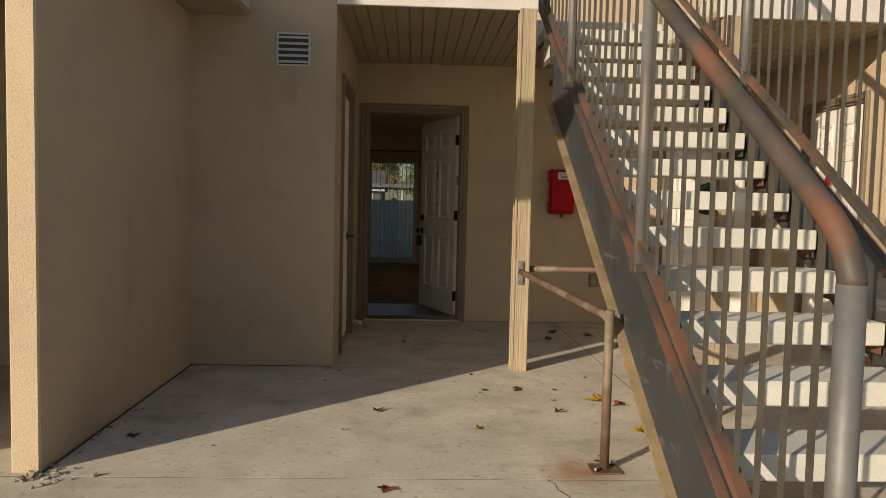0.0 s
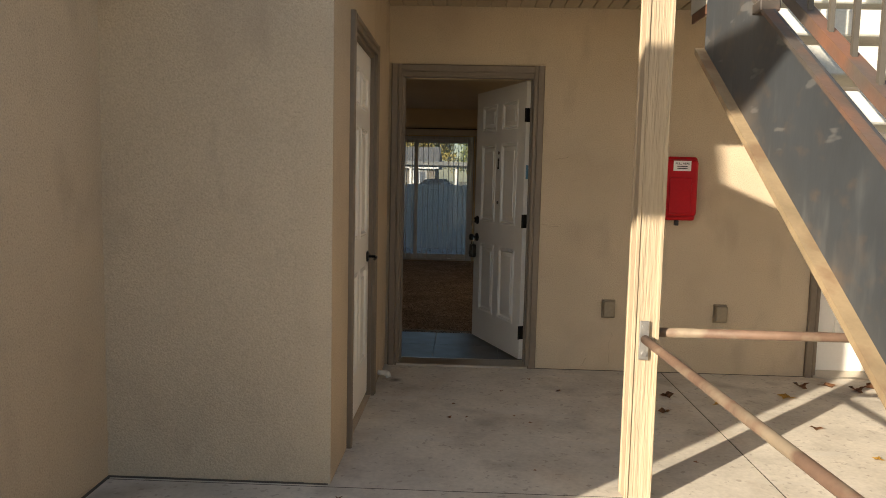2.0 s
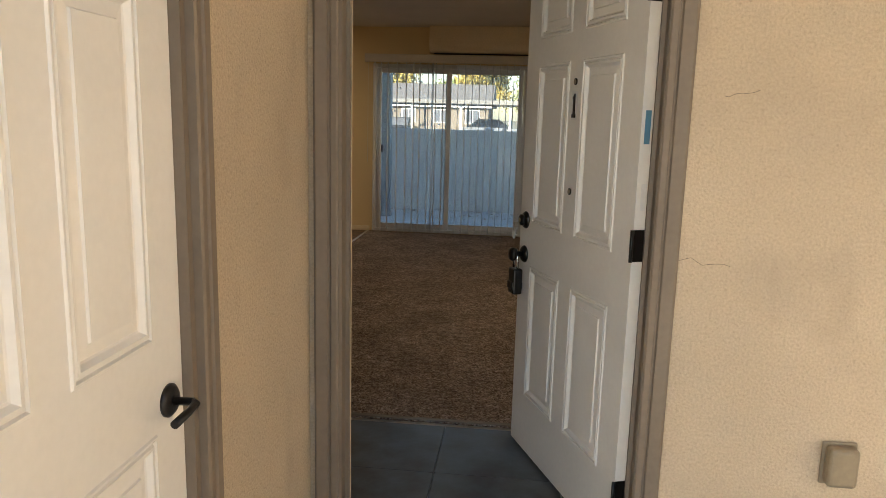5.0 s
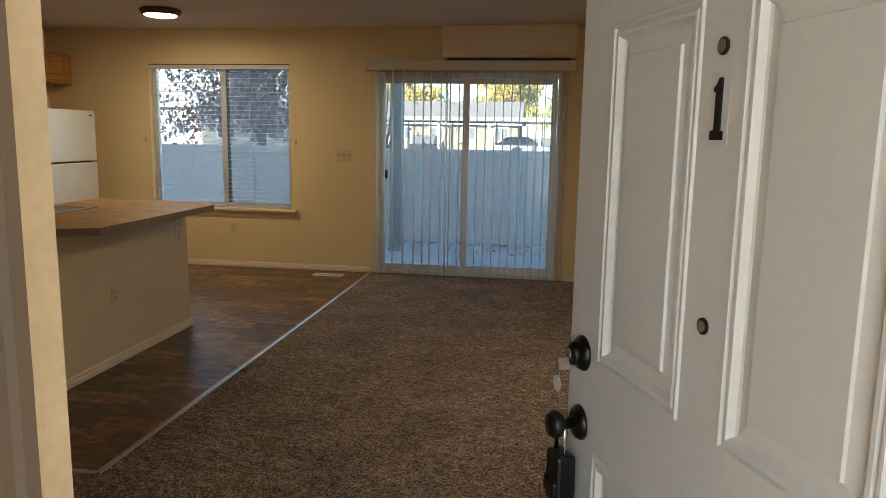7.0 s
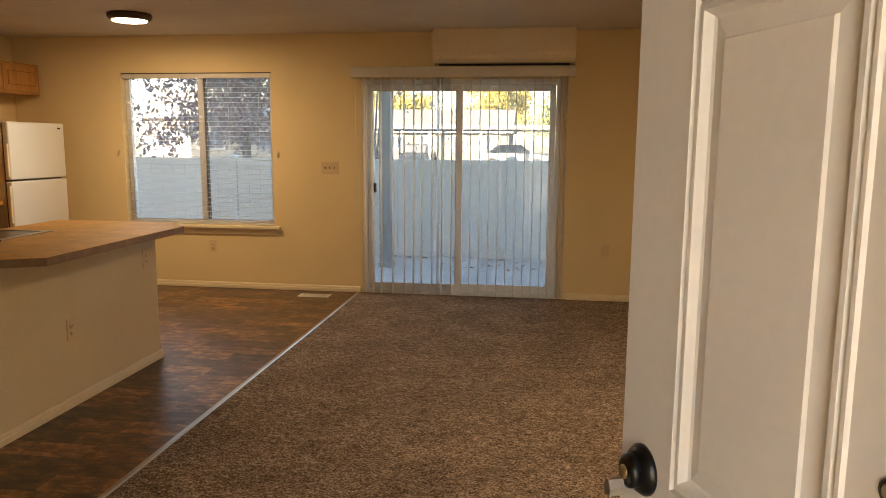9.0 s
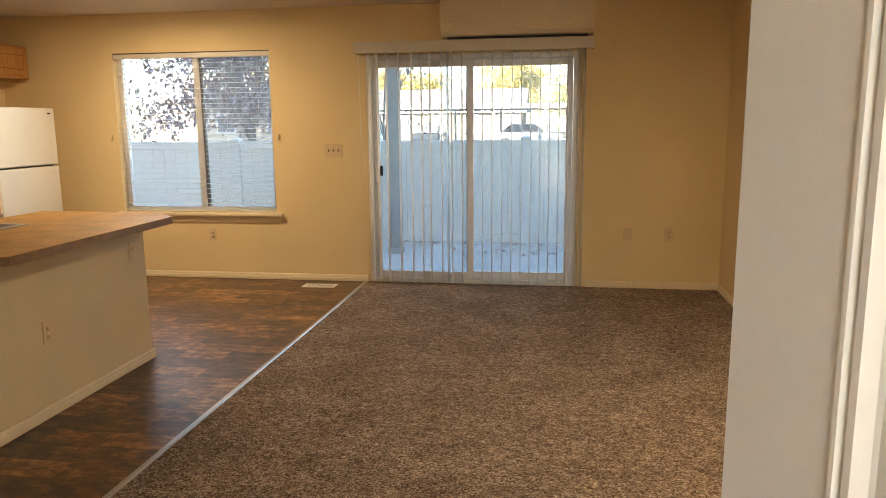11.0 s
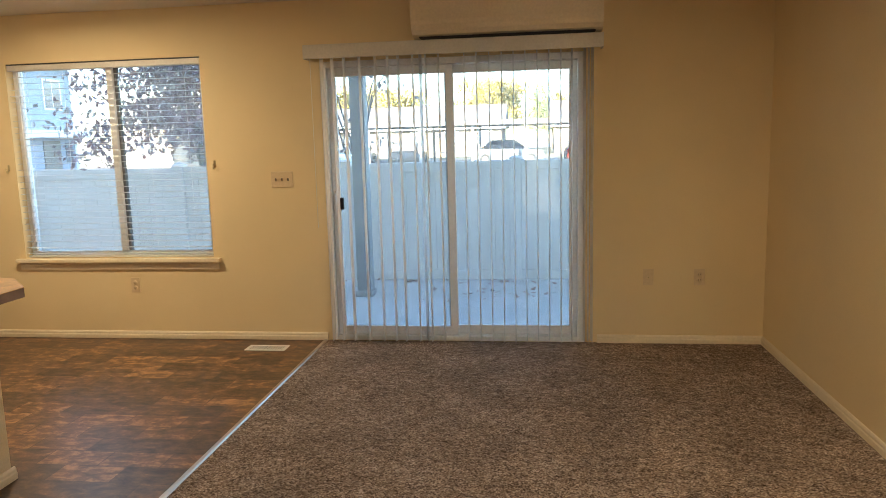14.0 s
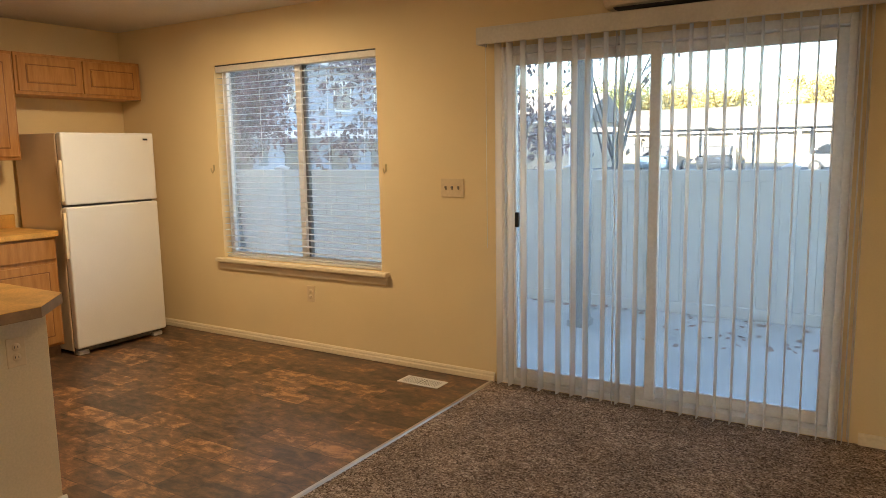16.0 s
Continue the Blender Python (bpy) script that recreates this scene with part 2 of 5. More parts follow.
def carpet_material():
    """Cut pile: tufts of dark, mid and pale yarn, tuft relief and trodden waves in the pile, their shading partly
    coloured in.
    """
    m = bpy.data.materials.new("carpet")
    m.use_nodes = True
    nt = m.node_tree
    b = nt.nodes["Principled BSDF"]
    b.inputs["Roughness"].default_value = 1.0
    b.inputs["Specular IOR Level"].default_value = 0.03
    tc = nt.nodes.new("ShaderNodeTexCoord")

    def noise(scale, detail, stretch=(1, 1, 1), kind="ShaderNodeTexNoise"):
        mp = nt.nodes.new("ShaderNodeMapping")
        mp.inputs["Scale"].default_value = stretch
        n = nt.nodes.new(kind)
        n.inputs["Scale"].default_value = scale
        n.inputs["Detail"].default_value = detail
        nt.links.new(tc.outputs["Object"], mp.inputs["Vector"])
        nt.links.new(mp.outputs[0], n.inputs["Vector"])
        return n

    tuft = noise(150.0, 0, kind="ShaderNodeTexVoronoi")
    yarn = nt.nodes.new("ShaderNodeSeparateColor")
    nt.links.new(tuft.outputs["Color"], yarn.inputs[0])
    ramp = nt.nodes.new("ShaderNodeValToRGB")
    e = ramp.color_ramp.elements
    e[0].position, e[0].color = 0.05, (0.10, 0.07, 0.052, 1)
    e[1].position, e[1].color = 0.95, (0.55, 0.45, 0.365, 1)
    for pos, col in ((0.22, (0.19, 0.136, 0.100, 1)), (0.55, (0.315, 0.236, 0.18, 1)), (0.80, (0.40, 0.31, 0.243, 1))):
        e.new(pos).color = col
    nt.links.new(yarn.outputs[0], ramp.inputs["Fac"])
    last = ramp.outputs["Color"]
    # broad tone patches, then fine ripples of light and dark painted into the pile
    for scale, stretch, lo, hi, gain in ((3.0, (1, 1, 1), 0.35, 0.68, (0.80, 1.12)), (21.0, (0.9, 1.1, 1), 0.38, 0.64, (0.78, 1.15))):
        n = noise(scale, 6, stretch)
        r = nt.nodes.new("ShaderNodeMapRange")
        r.inputs["From Min"].default_value, r.inputs["From Max"].default_value = lo, hi
        r.inputs["To Min"].default_value, r.inputs["To Max"].default_value = gain
        nt.links.new(n.outputs["Fac"], r.inputs["Value"])
        mul = nt.nodes.new("ShaderNodeMixRGB")
        mul.blend_type = "MULTIPLY"
        mul.inputs["Fac"].default_value = 1.0
        nt.links.new(last, mul.inputs["Color1"])
        nt.links.new(r.outputs[0], mul.inputs["Color2"])
        last = mul.outputs["Color"]
    nt.links.new(last, b.inputs["Base Color"])
    normal = None
    heights = ((noise(9.0, 5, (0.8, 1.2, 1)).outputs["Fac"], 0.05, 0.9), (noise(34.0, 4).outputs["Fac"], 0.018, 0.9), (noise(110.0, 2).outputs["Fac"], 0.010, 1.0))
    for height, dist, strength in heights:
        bp = nt.nodes.new("ShaderNodeBump")
        bp.inputs["Distance"].default_value = dist
        bp.inputs["Strength"].default_value = strength
        nt.links.new(height, bp.inputs["Height"])
        if normal:
            nt.links.new(normal, bp.inputs["Normal"])
        normal = bp.outputs["Normal"]
    nt.links.new(normal, b.inputs["Normal"])
    return m


CARPET = carpet_material()


def vinyl_material():
    """Printed slate-look planks, staggered, in browns."""
    m = bpy.data.materials.new("vinyl_floor")
    m.use_nodes = True
    nt = m.node_tree
    b = nt.nodes["Principled BSDF"]
    tc = nt.nodes.new("ShaderNodeTexCoord")
    br = nt.nodes.new("ShaderNodeTexBrick")
    br.offset = 0.5
    br.inputs["Scale"].default_value = 1.0
    br.inputs["Brick Width"].default_value = 0.31
    br.inputs["Row Height"].default_value = 0.155
    br.inputs["Mortar Size"].default_value = 0.003
    br.inputs["Bias"].default_value = 0.0
    br.inputs["Color1"].default_value = (0.0, 0.0, 0.0, 1)
    br.inputs["Color2"].default_value = (1.0, 1.0, 1.0, 1)
    br.inputs["Mortar"].default_value = (0.0, 0.0, 0.0, 1)
    nt.links.new(tc.outputs["Object"], br.inputs["Vector"])
    n = nt.nodes.new("ShaderNodeTexNoise")
    n.inputs["Scale"].default_value = 9.0
    n.inputs["Detail"].default_value = 9
    n.inputs["Roughness"].default_value = 0.72
    n.inputs["Distortion"].default_value = 0.35
    mp = nt.nodes.new("ShaderNodeMapping")
    mp.inputs["Scale"].default_value = (1.0, 1.8, 1)
    nt.links.new(tc.outputs["Object"], mp.inputs["Vector"])
    nt.links.new(mp.outputs[0], n.inputs["Vector"])
    a = nt.nodes.new("ShaderNodeMixRGB")
    a.inputs["Fac"].default_value = 0.16
    nt.links.new(n.outputs["Fac"], a.inputs["Color1"])
    nt.links.new(br.outputs["Color"], a.inputs["Color2"])
    r = nt.nodes.new("ShaderNodeValToRGB")
    e = r.color_ramp.elements
    e[0].position, e[0].color = 0.30, (0.028, 0.018, 0.013, 1)
    e[1].position, e[1].color = 0.66, (0.44, 0.225, 0.09, 1)
    x = e.new(0.44)
    x.color = (0.085, 0.050, 0.030, 1)
    x = e.new(0.55)
    x.color = (0.18, 0.092, 0.042, 1)
    nt.links.new(a.outputs["Color"], r.inputs["Fac"])
    nt.links.new(r.outputs["Color"], b.inputs["Base Color"])
    b.inputs["Roughness"].default_value = 0.38
    bp = nt.nodes.new("ShaderNodeBump")
    bp.inputs["Strength"].default_value = 0.25
    bp.inputs["Distance"].default_value = 0.002
    nt.links.new(n.outputs["Fac"], bp.inputs["Height"])
    nt.links.new(bp.outputs["Normal"], b.inputs["Normal"])
    return m


VINYL = vinyl_material()
ENTRYTILE = mat("entry_tile", (0.115, 0.135, 0.145), 0.34, var=0.2, scale=6, fine=40, bump=0.15, color2=(0.06, 0.055, 0.048))


def glass_material(name, color, veil=0.0):
    m = bpy.data.materials.new(name)
    m.use_nodes = True
    nt = m.node_tree
    nt.nodes.remove(nt.nodes["Principled BSDF"])
    out = nt.nodes["Material Output"]
    tr = nt.nodes.new("ShaderNodeBsdfTransparent")
    tr.inputs["Color"].default_value = (*color, 1)
    gl = nt.nodes.new("ShaderNodeBsdfGlossy")
    gl.inputs["Roughness"].default_value = 0.02
    fr = nt.nodes.new("ShaderNodeFresnel")
    fr.inputs["IOR"].default_value = 1.35
    mx = nt.nodes.new("ShaderNodeMixShader")
    nt.links.new(fr.outputs[0], mx.inputs[0])
    nt.links.new(tr.outputs[0], mx.inputs[1])
    nt.links.new(gl.outputs[0], mx.inputs[2])
    if not veil:
        nt.links.new(mx.outputs[0], out.inputs["Surface"])
        return m
    # daylight haze painted into the panes as a translucent share; mesh scatters some too
    tl = nt.nodes.new("ShaderNodeBsdfTranslucent")
    tl.inputs["Color"].default_value = (0.85, 0.87, 0.88, 1)
    m2 = nt.nodes.new("ShaderNodeMixShader")
    m2.inputs[0].default_value = veil
    nt.links.new(mx.outputs[0], m2.inputs[1])
    nt.links.new(tl.outputs[0], m2.inputs[2])
    nt.links.new(m2.outputs[0], out.inputs["Surface"])
    return m


GLASS = glass_material("window_glass", (0.93, 0.95, 0.95), 0.07)
CLEARGLASS = glass_material("door_glass", (0.76, 0.785, 0.79), 0.07)
SCREEN = glass_material("insect_screen", (0.95, 0.95, 0.95), 0.035)


def glow_material(name, color, strength):
    m = bpy.data.materials.new(name)
    m.use_nodes = True
    b = m.node_tree.nodes["Principled BSDF"]
    b.inputs["Base Color"].default_value = (*color, 1)
    b.inputs["Emission Color"].default_value = (*color, 1)
    b.inputs["Emission Strength"].default_value = strength
    return m


LAMPGLOW = glow_material("lamp_glow", (1.0, 0.80, 0.52), 9.0)

# ---------------------------------------------------------------- builders
def mesh_of(name, bm, material):
    me = bpy.data.meshes.new(name)
    bm.normal_update()
    bm.to_mesh(me)
    bm.free()
    if material:
        me.materials.append(material)
    return me


def thing(name, label, category, m=None, group="", kind=""):
    ob = new(name)
    ob.empty_display_size = 0.05
    if m is not None:
        ob.matrix_world = m
    return tagged(ob, label, category, group, kind)


def part(name, bm, material, parent, label=""):
    ob = new(name, mesh_of(name, bm, material))
    ob.parent = parent
    if label:
        ob["label"] = label
    return ob


def solo(name, bm, material, label, category, group="", kind=""):
    return tagged(new(name, mesh_of(name, bm, material)), label, category, group, kind)


def structure(name, bm, material, label="", category=""):
    return tagged(new(name, mesh_of(name, bm, material)), label, category, "", "structure")


def add_box(bm, x0, x1, y0, y1, z0, z1, bevel=0.0, seg=1):
    lo = Vector((min(x0, x1), min(y0, y1), min(z0, z1)))
    hi = Vector((max(x0, x1), max(y0, y1), max(z0, z1)))
    r = bmesh.ops.create_cube(bm, size=1.0)
    for v in r["verts"]:
        v.co = Vector((lo[i] + (v.co[i] + 0.5) * (hi[i] - lo[i]) for i in range(3)))
    if bevel:
        es = list({e for v in r["verts"] for e in v.link_edges})
        bmesh.ops.bevel(bm, geom=es, offset=bevel, segments=seg, affect="EDGES", profile=0.5)
    return bm


def box(x0, x1, y0, y1, z0, z1, bevel=0.0, seg=1):
    return add_box(bmesh.new(), x0, x1, y0, y1, z0, z1, bevel, seg)


def add_tube(bm, a, b, r, seg=12, r2=None):
    a, b = Vector(a), Vector(b)
    d = b - a
    m = Matrix.Translation((a + b) / 2) @ d.to_track_quat("Z", "Y").to_matrix().to_4x4()
    out = bmesh.ops.create_cone(bm, cap_ends=True, segments=seg, radius1=r, radius2=r if r2 is None else r2, depth=d.length, matrix=m)
    for v in out["verts"]:
        for f in v.link_faces:
            f.smooth = len(f.verts) == 4
    return bm


def tube(a, b, r, seg=12, r2=None):
    return add_tube(bmesh.new(), a, b, r, seg, r2)


def swept(points, r, seg=12):
    """A round bar along a line of points."""
    bm = bmesh.new()
    pts = [Vector(p) for p in points]
    rings = []
    up = Vector((0.31, 0.17, 0.93)).normalized()
    for i, p in enumerate(pts):
        d = (pts[min(i + 1, len(pts) - 1)] - pts[max(i - 1, 0)]).normalized()
        u = d.cross(up).normalized()
        w = d.cross(u).normalized()
        rings.append([bm.verts.new(p + r * (math.cos(k * math.tau / seg) * u + math.sin(k * math.tau / seg) * w)) for k in range(seg)])
    for a, b in zip(rings, rings[1:]):
        for k in range(seg):
            bm.faces.new((a[k], a[(k + 1) % seg], b[(k + 1) % seg], b[k])).smooth = True
    bm.faces.new(rings[0][::-1])
    bm.faces.new(rings[-1])
    bmesh.ops.recalc_face_normals(bm, faces=bm.faces)
    return bm


def prism(outline, axis, lo, hi):
    """A flat outline pushed along an axis. Outline pairs: x: (y, z), y: (x, z), z: (x, y)."""
    bm = bmesh.new()

    def at(p, h):
        return {"x": (h, p[0], p[1]), "y": (p[0], h, p[1]), "z": (p[0], p[1], h)}[axis]
    a = [bm.verts.new(at(p, lo)) for p in outline]
    b = [bm.verts.new(at(p, hi)) for p in outline]
    n = len(outline)
    bm.faces.new(a)
    bm.faces.new(b)
    for i in range(n):
        bm.faces.new((a[i], a[(i + 1) % n], b[(i + 1) % n], b[i]))
    bmesh.ops.recalc_face_normals(bm, faces=bm.faces)
    return bm


def lathe(profile, m, seg=24):
    """A turned shape: radius and height pairs about local z."""
    bm = bmesh.new()
    rings = []
    for r, h in profile:
        rings.append([bm.verts.new(m @ Vector((r * math.cos(k * math.tau / seg), r * math.sin(k * math.tau / seg), h))) for k in range(seg)])
    for a, b in zip(rings, rings[1:]):
        for k in range(seg):
            bm.faces.new((a[k], a[(k + 1) % seg], b[(k + 1) % seg], b[k])).smooth = True
    bm.faces.new(rings[0][::-1])
    bm.faces.new(rings[-1])
    bmesh.ops.remove_doubles(bm, verts=bm.verts, dist=1e-5)
    bmesh.ops.recalc_face_normals(bm, faces=bm.faces)
    return bm


def wall_with_holes(x0, x1, z0, z1, y0, y1, holes):
    """A wall across x with openings (x0, x1, z0, z1) cut through it."""
    xs = sorted({x0, x1, *[h[0] for h in holes], *[h[1] for h in holes]})
    zs = sorted({z0, z1, *[h[2] for h in holes], *[h[3] for h in holes]})
    bm = bmesh.new()
    solid = {}
    for i in range(len(xs) - 1):
        for j in range(len(zs) - 1):
            cx, cz = (xs[i] + xs[i + 1]) / 2, (zs[j] + zs[j + 1]) / 2
            solid[i, j] = not any(h[0] < cx < h[1] and h[2] < cz < h[3] for h in holes)

    def quad(*c):
        bm.faces.new([bm.verts.new(p) for p in c])
    for (i, j), s in solid.items():
        if not s:
            continue
        a, b, c, d = xs[i], xs[i + 1], zs[j], zs[j + 1]
        quad((a, y0, c), (b, y0, c), (b, y0, d), (a, y0, d))
        quad((a, y1, c), (a, y1, d), (b, y1, d), (b, y1, c))
        if not solid.get((i - 1, j)):
            quad((a, y0, c), (a, y0, d), (a, y1, d), (a, y1, c))
        if not solid.get((i + 1, j)):
            quad((b, y0, c), (b, y1, c), (b, y1, d), (b, y0, d))
        if not solid.get((i, j - 1)):
            quad((a, y0, c), (a, y1, c), (b, y1, c), (b, y0, c))
        if not solid.get((i, j + 1)):
            quad((a, y0, d), (b, y0, d), (b, y1, d), (a, y1, d))
    bmesh.ops.remove_doubles(bm, verts=bm.verts, dist=1e-5)
    bmesh.ops.recalc_face_normals(bm, faces=bm.faces)
    return bm


def lettering(text, size, m, material, parent, name="lettering", depth=0.001):
    cu = bpy.data.curves.new(name, "FONT")
    cu.body, cu.size, cu.extrude = text, size, depth
    cu.align_x, cu.align_y = "CENTER", "CENTER"
    tmp = bpy.data.objects.new(name, cu)
    me = bpy.data.meshes.new_from_object(tmp)
    bpy.data.objects.remove(tmp)
    me.materials.clear()
    me.materials.append(material)
    ob = new(name, me)
    ob.parent = parent
    ob.matrix_local = m
    return ob


def bent_plate(bm, m, w, h, t, bevel):
    b0 = len(bm.verts)
    add_box(bm, -w / 2, w / 2, -t, 0, -h / 2, h / 2, bevel)
    bm.verts.ensure_lookup_table()
    for v in bm.verts[b0:]:
        v.co = m @ v.co
    return bm

# ---------------------------------------------------------------- setting
GZ = -0.03          # level of the walkway slab
CEIL = 2.455        # height of the room's ceiling
BACK = 6.65         # inner face of the back wall
RIGHT = 1.74        # inner face of the right wall
LEFT = -4.92        # inner face of the kitchen wall
MID = 1.93          # the two flats mirror each other about this line

# ground that reaches the horizon
structure("ground", box(-600, 600, -600, 600, -0.6, -0.14), mat("dry_ground", (0.22, 0.18, 0.12), 1.0, var=0.25, scale=0.7, fine=9, bump=0.5, bump_dist=0.03, color2=(0.13, 0.13, 0.07)), "dry autumn ground around the buildings", "ground")

# walkway slab of separate pours with open joints
pave = thing("pavement", "weathered grey concrete walkway with stains and joints", "pavement", kind="structure")
for x0, x1 in ((-4.0, 1.872), (1.880, 8.0)):
    for y0, y1 in ((-14.0, -4.256), (-4.248, -2.154), (-2.146, 0.03)):
        part("slab", box(x0, x1, y0, y1, -0.16, GZ), CONCRETE, pave)
part("joint_bed", box(-4.0, 8.0, -14.0, 0.02, -0.17, GZ - 0.001), mat("joint_dirt", (0.10, 0.085, 0.065), 1.0), pave)

# dirt-filled gaps at the wall feet
bm = box(-1.152, -1.136, -4.21, -2.117, GZ, GZ + 0.002)
add_box(bm, -1.136, -0.154, -2.134, -2.117, GZ, GZ + 0.002)
add_box(bm, -0.154, -0.144, -2.117, 0.0, GZ, GZ + 0.002)
add_box(bm, 0.95, 2.9, -0.012, 0.0, GZ, GZ + 0.002)
part("crack", swept([(1.02, -4.25, GZ), (1.05, -4.30, GZ), (1.045, -4.36, GZ), (1.08, -4.43, GZ), (1.09, -4.52, GZ), (1.14, -4.62, GZ), (1.15, -4.80, GZ)], 0.0018, 4), bpy.data.materials["joint_dirt"], pave)
structure("wall_foot_gap", bm, bpy.data.materials["joint_dirt"], "dark dirt-filled gap at the wall foot", "joint")

# front wall with the two flat doors
DX0, DX1, DTOP = -0.058, 0.902, 2.077
WT = 0.100          # thickness of the front wall
front = structure("wall_front", wall_with_holes(-5.2, 9.1, -0.15, 2.75, 0.0, WT, [(DX0, DX1, -0.02, DTOP), (2 * MID - DX1, 2 * MID - DX0, -0.02, DTOP)]), STUCCO, "beige stucco front wall with two doorways", "wall")
# inside face of the front wall
structure("wall_front_inside", wall_with_holes(LEFT, RIGHT, 0.0, CEIL, WT + 0.002, WT + 0.014, [(DX0, DX1, -0.02, DTOP)]), WALLPAINT, "cream painted wall round the entry door", "wall")

BX = -0.144         # side face of the storage closet
SDY0, SDY1 = -1.63, -0.79
def closet_block(name, mirror):
    """Closet block beside a doorway, with its side door opening."""
    bm = wall_with_holes(-2.12, 0.0, -0.15, 2.75, 0.0, 0.12, [(SDY0, SDY1, -0.02, 2.07)])
    for v in bm.verts:
        y, t = v.co.x, v.co.y
        v.co.x, v.co.y = BX - t, y
    add_box(bm, BX - 0.12, -1.2, -2.117, -2.0, -0.15, 2.75)
    if mirror:
        for v in bm.verts:
            v.co.x = 2 * MID - v.co.x
    bmesh.ops.recalc_face_normals(bm, faces=bm.faces)
    return structure(name, bm, STUCCO, "beige stucco closet block beside the doorway", "wall")


closet_block("wall_closet", False)
closet_block("wall_closet_far", True)
LWX = -1.152
structure("wall_left", box(LWX - 0.125, LWX, -4.21, -2.0, -0.15, 2.44, 0.008), STUCCO, "rough beige stucco wing wall in shade", "wall")
structure("wall_wing_far", box(2 * MID - LWX, 2 * MID - LWX + 0.125, -4.21, -2.0, -0.15, 2.44, 0.008), STUCCO, "sunlit beige stucco wing wall", "wall")
structure("wall_outer_left", box(-3.2, LWX - 0.125, -2.2, -2.05, -0.15, 2.44), STUCCO, "beige stucco wall beyond the wing wall", "wall")
# unseen side wall, added to shade the alcove beyond the wing wall
structure("wall_outer_side", box(-3.35, -3.2, -5.6, -2.05, -0.15, 2.44), STUCCO, "beige stucco wall beyond the wing wall", "wall")
# roof edge over the wing wall
eave = thing("eave", "cream soffit and fascia over the wing wall", "eave", kind="structure")
part("soffit", box(-3.35, -0.755, -4.6, -2.12, 2.44, 2.47), SOFFIT, eave)
part("fascia", box(-3.35, -0.745, -4.62, -2.12, 2.47, 2.60), WHITEMETAL, eave)
eave2 = thing("eave", "cream soffit and fascia over the wing wall", "eave", kind="structure")
part("soffit", box(2 * MID + 0.755, 7.3, -4.6, -2.12, 2.44, 2.47), SOFFIT, eave2)
part("fascia", box(2 * MID + 0.745, 7.3, -4.62, -2.12, 2.47, 2.60), WHITEMETAL, eave2)

# upper walkway: grooved soffit, deck and fascia, open where the stair comes up
OPEN0, OPEN1 = 1.275, 2 * MID - 1.275
bm = bmesh.new()
n = 41
wdt = (2 * (MID - BX)) / n
for i in range(n):
    xc = BX + (i + 0.5) * wdt
    add_box(bm, BX + i * wdt + 0.004, BX + (i + 1) * wdt - 0.004, -1.05 if OPEN0 < xc < OPEN1 else -2.10, -0.002, 2.545, 2.56, 0.003)
for a, b, c in ((BX, OPEN0, -2.10), (OPEN0, OPEN1, -1.05), (OPEN1, 2 * MID - BX, -2.10)):
    add_box(bm, a, b, c, -0.002, 2.558, 2.60)
structure("ceiling_porch", bm, SOFFIT, "cream grooved soffit boards over the porch", "ceiling")
deck = thing("upper_walkway", "upper walkway deck with white metal fascia", "walkway", kind="structure")
for a, b, c in ((BX, OPEN0, -2.11), (OPEN0, OPEN1, -1.06), (OPEN1, 2 * MID - BX, -2.11)):
    part("deck", box(a, b, c, 0.0, 2.60, 2.72), CONCRETE, deck)
    part("fascia", box(a, b, c - 0.03, c + 0.005, 2.535, 2.74, 0.004), WHITEMETAL, deck)
# screen wall panels of the upper walkway, beyond the stair
part("siding_panel", box(2 * MID - 1.255, 2 * MID - BX, -2.12, -2.08, 2.745, 3.75), mat("grey_siding", (0.48, 0.46, 0.46), 0.7, var=0.05), deck)
part("siding_panel", box(BX, 1.12, -2.12, -2.08, 2.745, 3.75), bpy.data.materials["grey_siding"], deck)
structure("upper_storey", box(-5.2, 9.1, 0.0, BACK + 0.15, 2.755, 5.5), STUCCO, "beige stucco upper storey", "wall")

# ---- the flat
structure("floor_base", box(LEFT, RIGHT, WT, BACK, -0.15, -0.016), CONCRETE, "concrete floor base", "floor")
STRIPX, VNEAR = -1.385, 2.06
bm = box(STRIPX, RIGHT, 1.07, BACK, -0.016, 0.0)
add_box(bm, LEFT, STRIPX, WT + 0.014, VNEAR, -0.016, 0.0)
add_box(bm, STRIPX, DX0 - 0.25, WT + 0.014, 1.07, -0.016, 0.0)
structure("floor_carpet", bm, CARPET, "brown speckled carpet with worn pile", "carpet")
structure("floor_vinyl", box(LEFT, STRIPX, VNEAR, BACK, -0.016, -0.003), VINYL, "dark brown slate-look vinyl floor", "floor")
entry = thing("floor_entry", "dark slate-look tiles inside the entry door", "floor", kind="structure")
for i in range(4):
    for j in range(2):
        x0 = DX0 - 0.25 + i * 0.506
        y0 = WT + 0.014 + j * 0.4515
        if x0 < RIGHT:
            part("tile", box(x0 + 0.0015, min(x0 + 0.5045, RIGHT), y0 + 0.0015, y0 + 0.450, -0.016, -0.003, 0.001), ENTRYTILE, entry)
structure("transition_strip", prism([(STRIPX - 0.018, -0.002), (STRIPX + 0.020, -0.002), (STRIPX + 0.010, 0.006), (STRIPX - 0.008, 0.006)], "y", VNEAR, BACK), ALU, "narrow metal strip between vinyl and carpet", "strip")
structure("transition_strip_side", box(-2.4, STRIPX, VNEAR - 0.015, VNEAR + 0.018, -0.002, 0.005, 0.003), ALU, "narrow metal strip between vinyl and carpet", "strip")
